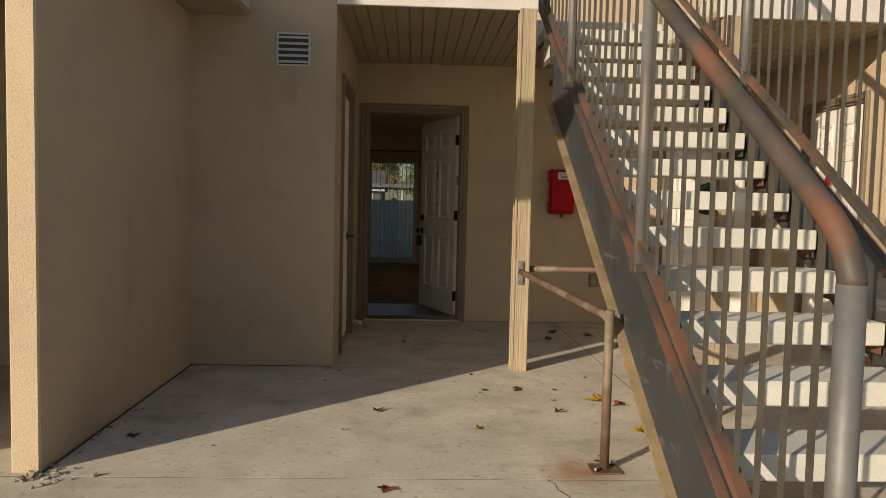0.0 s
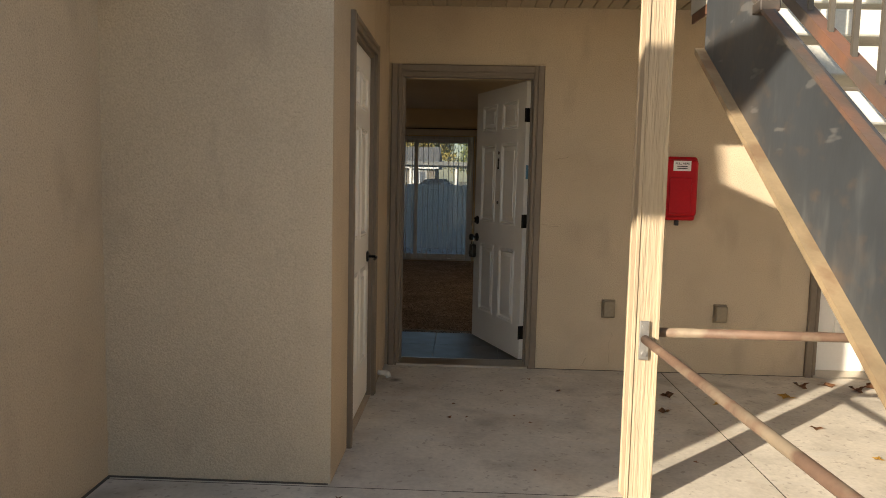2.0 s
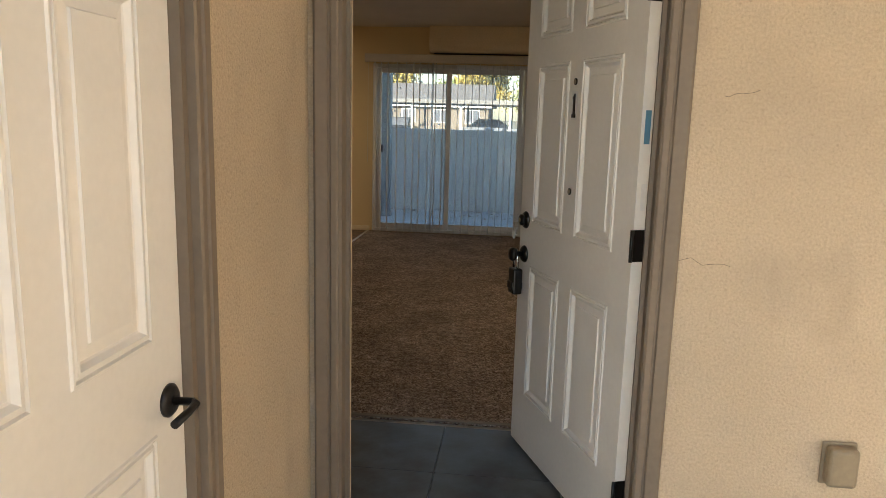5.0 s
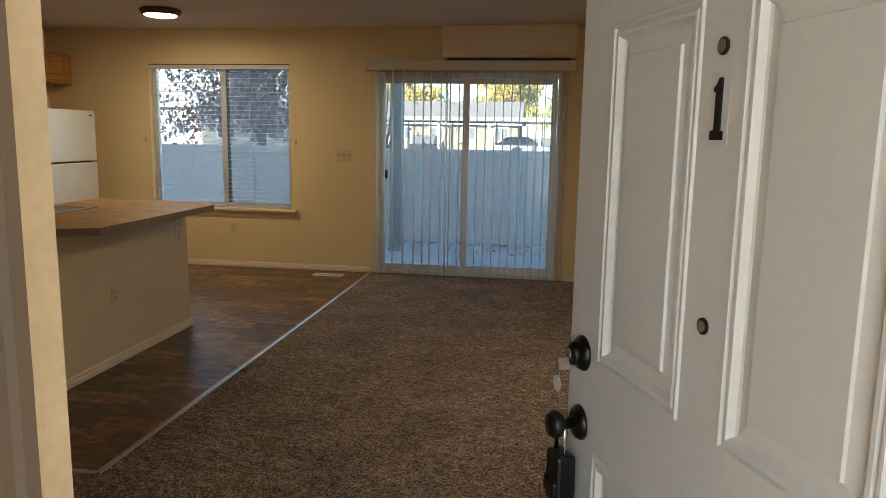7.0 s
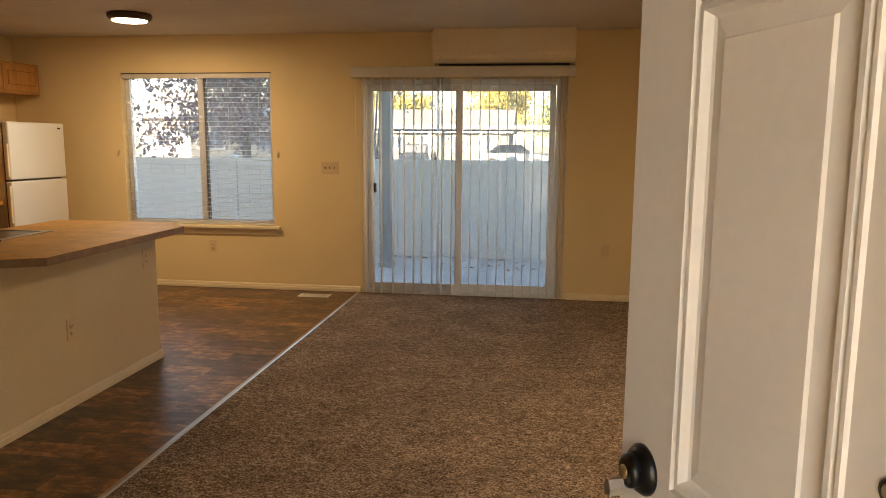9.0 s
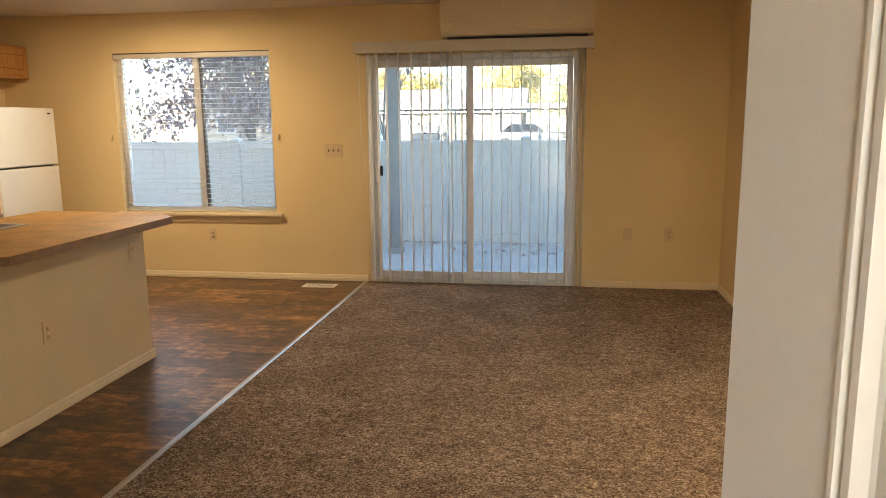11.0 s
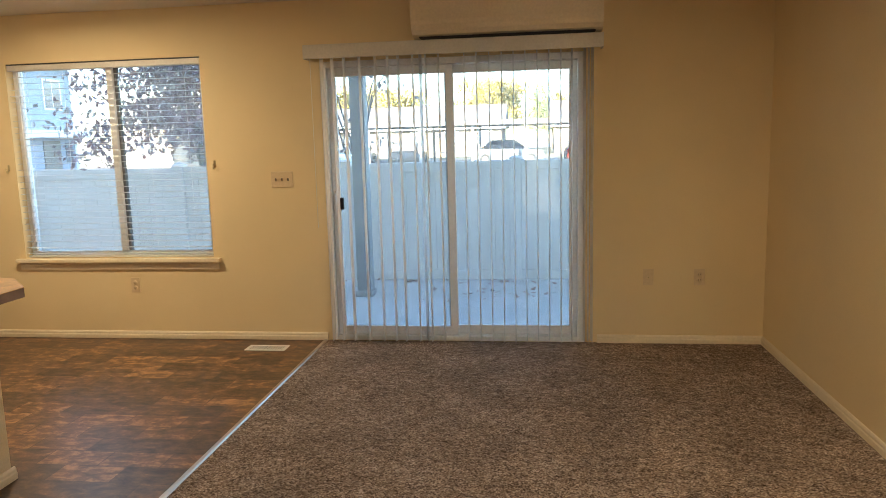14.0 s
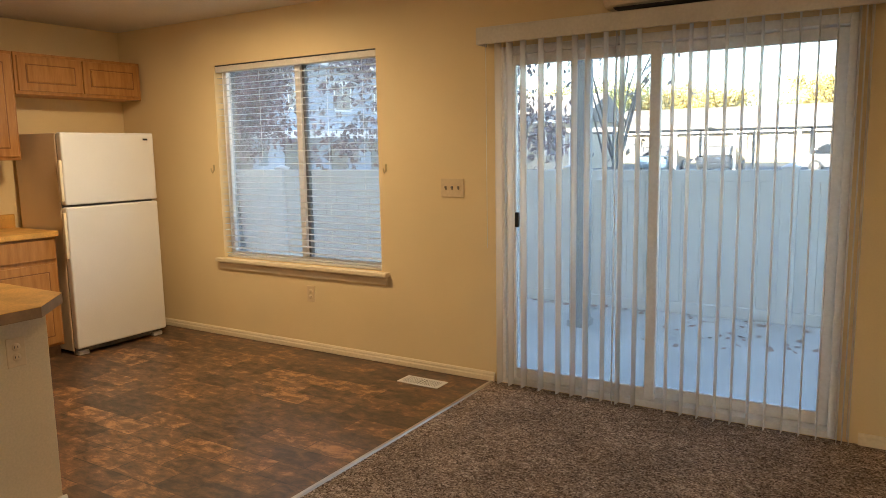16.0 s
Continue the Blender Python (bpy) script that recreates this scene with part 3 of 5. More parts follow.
structure("carpet_edge", box(DX0 - 0.25, RIGHT, 1.06, 1.085, -0.002, 0.005, 0.002), TAUPE, "edge strip between tiles and carpet", "strip")

WX0, WX1, WZ0, WZ1 = -3.765, -2.225, 0.63, 2.105      # window
SX0, SX1, SZ1 = -1.335, 0.52, 2.03                     # sliding door
bm = wall_with_holes(LEFT - 0.15, RIGHT + 0.13, -0.15, 2.75, BACK, BACK + 0.15, [(WX0, WX1, WZ0, WZ1), (SX0, SX1, 0.0, SZ1)])
structure("wall_back", bm, WALLPAINT, "cream painted wall with window and sliding door", "wall")
structure("wall_right", box(RIGHT, RIGHT + 0.12, WT, BACK, -0.15, 2.75), WALLPAINT, "cream painted side wall", "wall")
structure("wall_kitchen", box(LEFT - 0.15, LEFT, WT, BACK, -0.15, 2.75), WALLPAINT, "cream painted kitchen wall", "wall")
structure("ceiling", box(LEFT, RIGHT, WT, BACK, CEIL, 2.70), CEILPAINT, "textured off-white ceiling", "ceiling")


def skirting(a, b, y=None, x=None, inward=1):
    """Stepped baseboard along x or y."""
    prof = [(0, 0), (0.014, 0), (0.014, 0.028), (0.010, 0.035), (0.010, 0.046), (0.005, 0.056), (0, 0.058)]
    if y is not None:
        return prism([(y - inward * d, h) for d, h in prof], "x", a, b)
    bm = prism([(x + inward * d, h) for d, h in prof], "y", a, b)
    return bm


BASE_L = "cream painted baseboard"
structure("baseboard_back", skirting(LEFT + 0.001, SX0 - 0.03, y=BACK - 0.001), TRIMPAINT, BASE_L, "baseboard")
structure("baseboard_back_right", skirting(SX1 + 0.09, RIGHT, y=BACK - 0.001), TRIMPAINT, BASE_L, "baseboard")
structure("baseboard_right", skirting(WT + 0.014, BACK, x=RIGHT - 0.001, inward=-1), TRIMPAINT, BASE_L, "baseboard")

# far side of the neighbouring flat, to close the block
structure("wall_block_end", box(8.95, 9.1, WT, BACK + 0.15, -0.15, 2.75), STUCCO, "beige stucco end wall", "wall")
structure("wall_block_back", box(RIGHT + 0.13, 9.1, BACK, BACK + 0.15, -0.15, 2.75), STUCCO, "beige stucco rear wall", "wall")

# unseen block beyond the kitchen wall, added to stop sun reaching the fence
structure("wall_block_left", box(-18.0, -5.21, 0.0, BACK + 0.15, -0.15, 5.5), STUCCO, "unseen beige stucco block along the row, added to shade the fence", "wall")
# out-of-view block and slab, added to cast the dark band on the post
structure("eave_corner", box(-3.25, -2.45, -6.1, -5.9, 2.87, 3.43), TAUPE, "unseen block added to shade the porch post", "eave")
structure("eave_roof", box(-14.0, -2.40, -6.9, -5.85, 3.43, 3.47), WHITEMETAL, "thin unseen slab added on top of the shading block", "roof")

# out-of-view wedge, added to keep a sun patch off the closet top
structure("eave_gable", prism([(-4.72, 3.475), (-4.95, 5.0), (-14.0, 5.0), (-14.0, 3.475)], "y", -6.9, -5.85), STUCCO, "unseen stucco wedge added to shade the closet top", "wall")

# ---- behind the house
# slab widened unseen past the window so its bounce brightens the fence
structure("patio", box(-9.0, 4.0, BACK + 0.15, 9.26, -0.16, -0.05, 0.004), mat("pale_concrete", (0.50, 0.495, 0.48), 0.9, var=0.1, scale=1.5, fine=70, bump=0.3, bump_dist=0.003), "pale concrete patio slab", "patio")
bm = box(-2.4, 3.0, 8.36, 8.52, 2.62, 2.82)
add_box(bm, -2.4, -2.3, BACK + 0.15, 8.36, 2.62, 2.82)
add_box(bm, 2.9, 3.0, BACK + 0.15, 8.36, 2.62, 2.82)
structure("patio_beam", bm, SOFFIT, "beam frame over the patio", "beam")

# ---------------------------------------------------------------- doors
def door_leaf(name, label, m, w, h):
    """Six-panel pressed door. Local x from the hinge edge, outer face at y = 0, bottom at z = 0."""
    door = thing(name, label, "door", m)
    th = 0.044
    cx = [0.125 * w / 0.91, 0.405 * w / 0.91, 0.505 * w / 0.91, 0.785 * w / 0.91]
    cz = [0.24, 0.81, 0.99, 1.62, 1.72, 1.93]
    cz = [c * h / 2.05 for c in cz]
    bm = bmesh.new()
    rects = [(cx[a], cx[a + 1], cz[b], cz[b + 1]) for a in (0, 2) for b in (0, 2, 4)]
    xs = sorted({0, w, *cx})
    zs = sorted({0, h, *cz})
    for side in (0, 1):
        y = 0 if side == 0 else th
        for i in range(len(xs) - 1):
            for j in range(len(zs) - 1):
                r = (xs[i], xs[i + 1], zs[j], zs[j + 1])
                if any(abs(r[0] - q[0]) < 1e-6 and abs(r[2] - q[2]) < 1e-6 for q in rects):
                    continue
                bm.faces.new([bm.verts.new(p) for p in ((r[0], y, r[2]), (r[1], y, r[2]), (r[1], y, r[3]), (r[0], y, r[3]))])
    for a, b, c, d in ((0, 0, 0, h), (w, w, 0, h)):
        bm.faces.new([bm.verts.new(p) for p in ((a, 0, c), (a, th, c), (a, th, d), (a, 0, d))])
    for z in (0, h):
        bm.faces.new([bm.verts.new(p) for p in ((0, 0, z), (w, 0, z), (w, th, z), (0, th, z))])
    # moulded panels: a groove, a bead and a raised field
    for x0, x1, z0, z1 in rects:
        for side in (0, 1):
            s = 1 if side == 0 else -1
            y = 0 if side == 0 else th
            steps = [(0, 0), (0.003, -0.004), (0.008, -0.004), (0.0105, 0.002), (0.013, 0.002), (0.016, -0.003), (0.023, -0.003), (0.030, 0.007), (0.034, 0.009), (0.058, 0.005), (0.060, 0.0005)]
            loops = []
            for ins, dep in steps:
                yy = y + s * dep
                loops.append([bm.verts.new(p) for p in ((x0 + ins, yy, z0 + ins), (x1 - ins, yy, z0 + ins), (x1 - ins, yy, z1 - ins), (x0 + ins, yy, z1 - ins))])
            for a, b in zip(loops, loops[1:]):
                for k in range(4):
                    bm.faces.new((a[k], a[(k + 1) % 4], b[(k + 1) % 4], b[k]))
            bm.faces.new(loops[-1])
    bmesh.ops.remove_doubles(bm, verts=bm.verts, dist=1e-5)
    bmesh.ops.recalc_face_normals(bm, faces=bm.faces)
    part("leaf", bm, DOORWHITE, door)
    return door


def casing(parent, y, x0, x1, top, w=0.062, face=1):
    """Three-sided brick-mould casing on a wall face looking towards -y * face."""
    prof = [(0.0, 0.0), (0.0, 0.018), (0.006, 0.022), (0.022, 0.022), (0.026, 0.017), (0.030, 0.017), (0.034, 0.024), (w - 0.008, 0.026), (w, 0.020), (w, 0.0)]
    for name, out in (("side_casing", -1), ("side_casing", 1)):
        edge = x0 if out < 0 else x1
        part(name, prism([(edge + out * d, y - face * q) for d, q in prof], "z", GZ, top + w), TAUPE, parent)
    part("head_casing", prism([(y - face * q, top + d) for d, q in prof], "x", x0 - 0.0, x1 + 0.0), TAUPE, parent)


def jambs(parent, x0, x1, y0, y1, top, material, stops=True):
    part("jamb", box(x0, x0 + 0.020, y0, y1, -0.02, top), material, parent)
    part("jamb", box(x1 - 0.020, x1, y0, y1, -0.02, top), material, parent)
    part("head", box(x0 + 0.020, x1 - 0.020, y0, y1, top - 0.020, top), material, parent)
    if not stops:
        return
    part("stop", box(x0 + 0.020, x0 + 0.032, y1 - 0.020, y1 - 0.001, -0.02, top - 0.02), material, parent)
    part("stop", box(x1 - 0.032, x1 - 0.020, y1 - 0.020, y1 - 0.001, -0.02, top - 0.02), material, parent)


fr1 = thing("door_frame_1", "taupe painted door frame of the open flat door", "door frame", kind="structure")
casing(fr1, 0.0, DX0 + 0.010, DX1 - 0.018, DTOP - 0.010, 0.076)
jambs(fr1, DX0, DX1, -0.012, 0.056, DTOP, TAUPE)
jambs(fr1, DX0, DX1, 0.057, WT + 0.016, DTOP, TRIMPAINT, False)
sill = prism([(-0.035, GZ + 0.001), (WT + 0.012, GZ + 0.001), (WT + 0.012, -0.003), (0.08, 0.010), (0.05, 0.012), (-0.02, -0.008), (-0.035, -0.014)], "x", DX0 + 0.001, DX1 - 0.001)
part("threshold", sill, ALU, fr1, "worn aluminium threshold")
part("strike_plate", box(DX0 + 0.020, DX0 + 0.0215, 0.060, 0.092, 0.815, 0.885, 0.0005), BLACK, fr1, "black strike plate")
part("strike_plate", box(DX0 + 0.020, DX0 + 0.0215, 0.060, 0.092, 0.965, 1.025, 0.0005), BLACK, fr1, "black strike plate")

DOOR_AT = pose(0.844, 0.095, 0.012, 0, 0, 180 - 68.0)
DW, DH = 0.912, 2.042
door1 = door_leaf("entry_door", "white six-panel entry door standing open, scuffed", DOOR_AT, DW, DH)
# in the leaf's own axes its outer face looks the wrong way after the turn, so it is mirrored along y
for ob in door1.children:
    for v in ob.data.vertices:
        v.co.y = -v.co.y
    ob.data.flip_normals()


def on_leaf(x, z, out=0.0):
    """A pose on the outer face of a leaf: local z points out of the door."""
    return Matrix.Translation((x, out, z)) @ Matrix.Rotation(radians(-90), 4, "X")


def knob(parent, x, z, key=False):
    rose = part("rose", lathe([(0.0, 0), (0.036, 0), (0.036, 0.004), (0.030, 0.012), (0.020, 0.016), (0, 0.016)], on_leaf(x, z), 28), BLACK, parent)
    if key:
        cyl = lathe([(0.0, 0.014), (0.024, 0.014), (0.023, 0.026), (0.016, 0.030), (0, 0.030)], on_leaf(x, z), 24)
        part("cylinder", cyl, BLACK, parent)
        part("face", lathe([(0, 0.030), (0.010, 0.030), (0.010, 0.032), (0, 0.032)], on_leaf(x, z), 16), BRASS, parent)
    else:
        part("knob", lathe([(0.0, 0.014), (0.012, 0.014), (0.012, 0.030), (0.020, 0.036), (0.028, 0.048), (0.029, 0.058), (0.022, 0.068), (0, 0.070)], on_leaf(x, z), 28), BLACK, parent)
    return rose


BSET = DW - 0.062
knob(door1, BSET, 0.990, key=True)
knob(door1, BSET, 0.845)
part("key", prism([(BSET - 0.004, 0.982), (BSET + 0.004, 0.982), (BSET + 0.010, 0.968), (BSET + 0.004, 0.958), (BSET - 0.008, 0.960), (BSET - 0.010, 0.970)], "y", 0.033, 0.055), ALU, door1)
tag_disc = bmesh.new()
bmesh.ops.create_cone(tag_disc, cap_ends=True, segments=24, radius1=0.017, radius2=0.017, depth=0.002, matrix=Matrix.Translation((BSET + 0.008, 0.050, 0.927)) @ Matrix.Rotation(radians(90), 4, "X"))
part("key_tag", tag_disc, LABEL, door1, "round white key tag")
part("key_ring", swept([(BSET + 0.006 + 0.009 * math.cos(a), 0.050, 0.952 + 0.012 * math.sin(a)) for a in [k * math.tau / 12 for k in range(13)]], 0.0012, 6), CHROME, door1)
# lock box on the knob: shackle and body
part("shackle", swept([(BSET - 0.020, 0.040, 0.760), (BSET - 0.022, 0.040, 0.835), (BSET - 0.012, 0.040, 0.862), (BSET, 0.040, 0.868), (BSET + 0.012, 0.040, 0.862), (BSET + 0.022, 0.040, 0.835), (BSET + 0.020, 0.040, 0.760)], 0.0045, 10), CHROME, door1)
part("lock_box", box(BSET - 0.030, BSET + 0.034, 0.016, 0.058, 0.675, 0.785, 0.008, 2), BLACK, door1, "black key lock box hanging on the knob")
part("lock_box_cap", box(BSET - 0.026, BSET + 0.030, 0.014, 0.064, 0.695, 0.730, 0.006, 2), BLACK, door1)
for z in (1.540, 1.150):
    part("peephole", lathe([(0, 0), (0.0125, 0), (0.0125, 0.003), (0.008, 0.004), (0.006, 0.002), (0, 0.002)], on_leaf(DW / 2, z), 20), BLACK, door1)
    part("peephole_ring", lathe([(0, 0), (0.0085, 0), (0.0085, 0.0045), (0.0065, 0.0045), (0, 0.0045)], on_leaf(DW / 2, z), 20), COVER, door1)
part("number_plate", box(DW / 2 - 0.022, DW / 2 + 0.022, 0.0003, 0.0014, 1.407, 1.507, 0.0003), LABEL, door1)
number = prism([(-0.013, 1.414), (0.013, 1.414), (0.013, 1.426), (0.007, 1.428), (0.007, 1.498), (0.001, 1.498), (-0.003, 1.490), (-0.010, 1.485), (-0.010, 1.479), (-0.005, 1.479), (-0.005, 1.428), (-0.013, 1.426)], "y", 0.0014, 0.005)
for v in number.verts:
    v.co.x = DW / 2 - v.co.x
bmesh.ops.recalc_face_normals(number, faces=number.faces)
part("number_one", number, BLACK, door1, "black number 1")
for z in (0.20, 1.03, 1.80):
    hinge = part("hinge", box(-0.0025, 0.0, -0.040, 0.004, z - 0.05, z + 0.05, 0.0008), BLACK, door1)
    part("hinge_pin", tube((-0.004, 0.006, z - 0.05), (-0.004, 0.006, z + 0.05), 0.006, 10), BLACK, door1)
part("edge_label", box(-0.0012, -0.0002, -0.031, -0.012, 1.34, 1.44), BLUEINK, door1, "blue label on the door edge")
part("edge_label", box(-0.0012, -0.0002, -0.036, -0.016, 1.14, 1.22), LABEL, door1, "pale label on the door edge")

# closet door in the side of the block
fr2 = thing("door_frame_2", "taupe painted frame of the closet door", "door frame", pose(BX, 0, 0, 0, 0, 90), kind="structure")
casing(fr2, 0.0, SDY0, SDY1, 2.07)
jambs(fr2, SDY0, SDY1, 0.0, 0.10, 2.07, TAUPE)
closet = door_leaf("closet_door", "white six-panel closet door, closed", pose(BX - 0.022, SDY0 + 0.022, 0.005, 0, 0, 90), SDY1 - SDY0 - 0.044, 2.04)
closet_w = SDY1 - SDY0 - 0.044
part("rose", lathe([(0, 0), (0.033, 0), (0.033, 0.006), (0.026, 0.012), (0, 0.012)], Matrix.Translation((closet_w - 0.06, 0, 0.855)) @ Matrix.Rotation(radians(90), 4, "X"), 24), BLACK, closet)
part("lever", swept([(closet_w - 0.06, -0.010, 0.855), (closet_w - 0.06, -0.050, 0.855), (closet_w - 0.068, -0.060, 0.855), (closet_w - 0.10, -0.062, 0.853), (closet_w - 0.155, -0.060, 0.850)], 0.0085, 10), BLACK, closet)

# the neighbour's door
fr3 = thing("door_frame_3", "taupe painted frame of the neighbouring flat door", "door frame", kind="structure")
casing(fr3, 0.0, 2 * MID - DX1 + 0.018, 2 * MID - DX0 - 0.010, DTOP - 0.010, 0.076)
jambs(fr3, 2 * MID - DX1, 2 * MID - DX0, -0.012, 0.056, DTOP, TAUPE)
part("threshold", prism([(-0.035, GZ + 0.001), (WT, GZ + 0.001), (WT, -0.004), (0.05, 0.012), (-0.035, -0.014)], "x", 2 * MID - DX1 + 0.001, 2 * MID - DX0 - 0.001), ALU, fr3)
nbr = door_leaf("neighbour_door", "white six-panel flat door, closed", pose(2 * MID - DX1 + 0.023, 0.045, 0.012), DW, DH)
sign = thing("welcome_sign", "round dark welcome sign with leaves on the white door", "sign", pose(2 * MID - 0.42, 0.035, 1.27))
disc = bmesh.new()
bmesh.ops.create_cone(disc, cap_ends=True, segments=36, radius1=0.16, radius2=0.16, depth=0.012, matrix=Matrix.Rotation(radians(90), 4, "X"))
part("board", disc, INK, sign)
lettering("Welcome", 0.075, Matrix.Translation((0, -0.008, 0.02)) @ Matrix.Rotation(radians(90), 4, "X"), LABEL, sign)
for k in range(14):
    a = radians(30 + k * 9)
    lf = bmesh.new()
    bmesh.ops.create_uvsphere(lf, u_segments=8, v_segments=5, radius=0.024, matrix=Matrix.Translation((0.14 * math.cos(a), -0.014, 0.14 * math.sin(a))) @ Matrix.Rotation(a * 3, 4, "Y") @ Matrix.Diagonal((1.6, 0.35, 0.6, 1)))
    part("leaf", lf, mat("sprig_green", (0.06, 0.12, 0.05), 0.6) if k == 0 else bpy.data.materials["sprig_green"], sign)

# right block's closet door
fr4 = thing("door_frame_4", "taupe painted frame of the far closet door", "door frame", pose(2 * MID - BX, 0, 0, 0, 0, -90), kind="structure")
casing(fr4, 0.0, -SDY1, -SDY0, 2.07)
jambs(fr4, -SDY1, -SDY0, 0.0, 0.10, 2.07, TAUPE)
closet2 = door_leaf("closet_door", "white six-panel closet door in sunlight, closed", pose(2 * MID - BX + 0.022, SDY1 - 0.022, 0.005, 0, 0, -90), closet_w, 2.04)
sticker = thing("warning_sticker", "small red and white sticker on the closet door", "sticker", pose(2 * MID - BX - 0.0, -1.15, 1.45, 0, 0, -90))
part("triangle", prism([(-0.06, -0.05), (0.06, -0.05), (0.0, 0.06)], "y", -0.004, 0.0), RED, sticker)

# ---------------------------------------------------------------- porch posts
def porch_post(x0):
    p = thing("porch_post", "cream wood-grained square porch post in sun", "post", pose(x0, -2.142, GZ), group="porch posts")
    part("shaft", box(-0.052, 0.052, -0.052, 0.052, 0.0, 2.565, 0.003), POSTMAT, p)
    for sx in (-1, 1):
        for sy in (-1, 1):
            part("corner_trim", box(sx * 0.040, sx * 0.058, sy * 0.040, sy * 0.058, 0.0, 2.565, 0.003), POSTMAT, p)
    return p


porch_post(1.197)
porch_post(2 * MID - 1.197)

# ---------------------------------------------------------------- outside stair
SLOPE, STOP, SBOT = 0.67, 3.79, 3.32
XL, XR = 1.35, 2.51
stair = thing("staircase", "rusty grey steel stair with concrete treads and picket rails", "staircase", pose(0, 0, 0))
YT = -1.30


def stringer(xw, out):
    """Channel: web with two flanges that point outwards."""
    zb, zt = (lambda y: SLOPE * y + SBOT), (lambda y: SLOPE * y + STOP)
    yl = -2.17
    y_floor_b = (GZ - SBOT) / SLOPE
    y_floor_t = (GZ - STOP) / SLOPE
    web = prism([(yl, zb(yl)), (yl, zt(yl) - 0.02), (YT, zt(YT) - 0.02), (YT, zt(YT)), (y_floor_t, GZ), (y_floor_b, GZ)], "x", xw, xw + 0.010 * -out)
    s = part("stringer", web, STEEL, stair, "grey steel stringer with scratches and rust")
    f = 0.040 * out
    low = prism([(yl, zb(yl)), (yl, zb(yl) + 0.024), (y_floor_b, GZ + 0.024), (y_floor_b, GZ)], "x", xw, xw + f)
    part("lower_flange", low, FLANGE, s, "ochre rusted lower flange")
    topf = prism([(YT, zt(YT) - 0.016), (YT, zt(YT)), (y_floor_t, GZ), (y_floor_t + 0.02, GZ)], "x", xw, xw + f * 0.8)
    part("upper_flange", topf, RUSTY, s, "rust-brown upper flange")
    return s


stringer(XL + 0.035, -1)
stringer(XR - 0.035, 1)
for k in range(14):
    y0 = -5.18 + 0.28 * k
    z1 = SLOPE * y0 + 3.60
    tr = part("tread", box(XL + 0.075, XR - 0.075, y0, y0 + 0.29, z1 - 0.098, z1, 0.006), TREAD, stair)
    part("tread_bracket", box(XL + 0.071, XL + 0.078, y0 + 0.03, y0 + 0.25, z1 - 0.14, z1 - 0.099), RUSTY, tr)
    part("tread_bracket", box(XR - 0.078, XR - 0.071, y0 + 0.03, y0 + 0.25, z1 - 0.14, z1 - 0.099), RUSTY, tr)


def railing(x):
    ny, nz = -5.765, 1.00
    r = part("railing", tube((x, ny, GZ), (x, ny, nz), 0.032, 18), PIPE, stair, "galvanised pipe newel and picket railing")
    p1, p2 = (ny, SLOPE * ny + 4.945), (-5.63, SLOPE * -5.63 + 4.945)
    top = [(x, (1 - q) ** 2 * ny + 2 * q * (1 - q) * p1[0] + q * q * p2[0], (1 - q) ** 2 * (nz - 0.01) + 2 * q * (1 - q) * p1[1] + q * q * p2[1]) for q in [k / 8 for k in range(9)]]
    top += [(x, -1.35, SLOPE * -1.35 + 4.945), (x, -1.2, SLOPE * -1.35 + 4.99)]
    part("handrail", swept(top, 0.031, 16), RUSTY, r, "rust-brown pipe handrail")
    for y in (-4.29, -2.79):
        part("rail_post", tube((x, y, SLOPE * y + STOP), (x, y, SLOPE * y + 4.93), 0.027, 14), PIPE, r, "galvanised pipe post")
        part("post_foot", box(x - 0.032, x + 0.032, y - 0.036, y + 0.036, SLOPE * y + STOP - 0.03, SLOPE * y + STOP + 0.006, 0.004), RUSTY, r)
    lowrail = prism([(-5.78, SLOPE * -5.78 + 3.87), (-5.78, SLOPE * -5.78 + 3.91), (-1.35, SLOPE * -1.35 + 3.91), (-1.35, SLOPE * -1.35 + 3.87)], "x", x - 0.02, x + 0.02)
    part("bottom_rail", lowrail, RUSTY, r)
    n = 34
    for i in range(n):
        y = -5.64 + i * 0.127
        if min(abs(y + 4.29), abs(y + 2.79)) < 0.035:
            continue
        part("picket", box(x - 0.0065, x + 0.0065, y - 0.0065, y + 0.0065, SLOPE * y + 3.90, SLOPE * y + 4.925), PICKET, r)


railing(XL + 0.03)
railing(XR - 0.03)

# prop under the stringer and braces to the post
prop = part("prop", tube((1.305, -4.13, GZ + 0.008), (1.305, -4.13, 0.70), 0.021, 16), BRACE, stair, "rusty steel pipe prop")
part("foot_plate", box(1.24, 1.37, -4.19, -4.07, GZ + 0.0005, GZ + 0.009, 0.002), BRACE, prop)
for sx, sy in ((1.255, -4.175), (1.355, -4.085)):
    part("anchor_bolt", tube((sx, sy, GZ + 0.008), (sx, sy, GZ + 0.028), 0.008, 8), ZINC, prop)
part("brace", swept([(1.190, -2.225, 0.690), (1.20, -2.42, 0.688), (1.303, -4.06, 0.665), (1.305, -4.13, 0.65)], 0.019, 12), BRACE, stair, "rusty pipe brace")
plate = part("brace_plate", box(1.170, 1.210, -2.211, -2.2005, 0.60, 0.765, 0.002), ZINC, stair, "zinc bolted plate")
for z in (0.625, 0.74):
    part("bolt", tube((1.190, -2.210, z), (1.190, -2.220, z), 0.011, 6), ZINC, plate)
part("cross_pipe", tube((1.256, -2.14, 0.705), (2 * MID - 1.256, -2.14, 0.705), 0.021, 14), BRACE, stair, "rusty cross pipe between the posts")

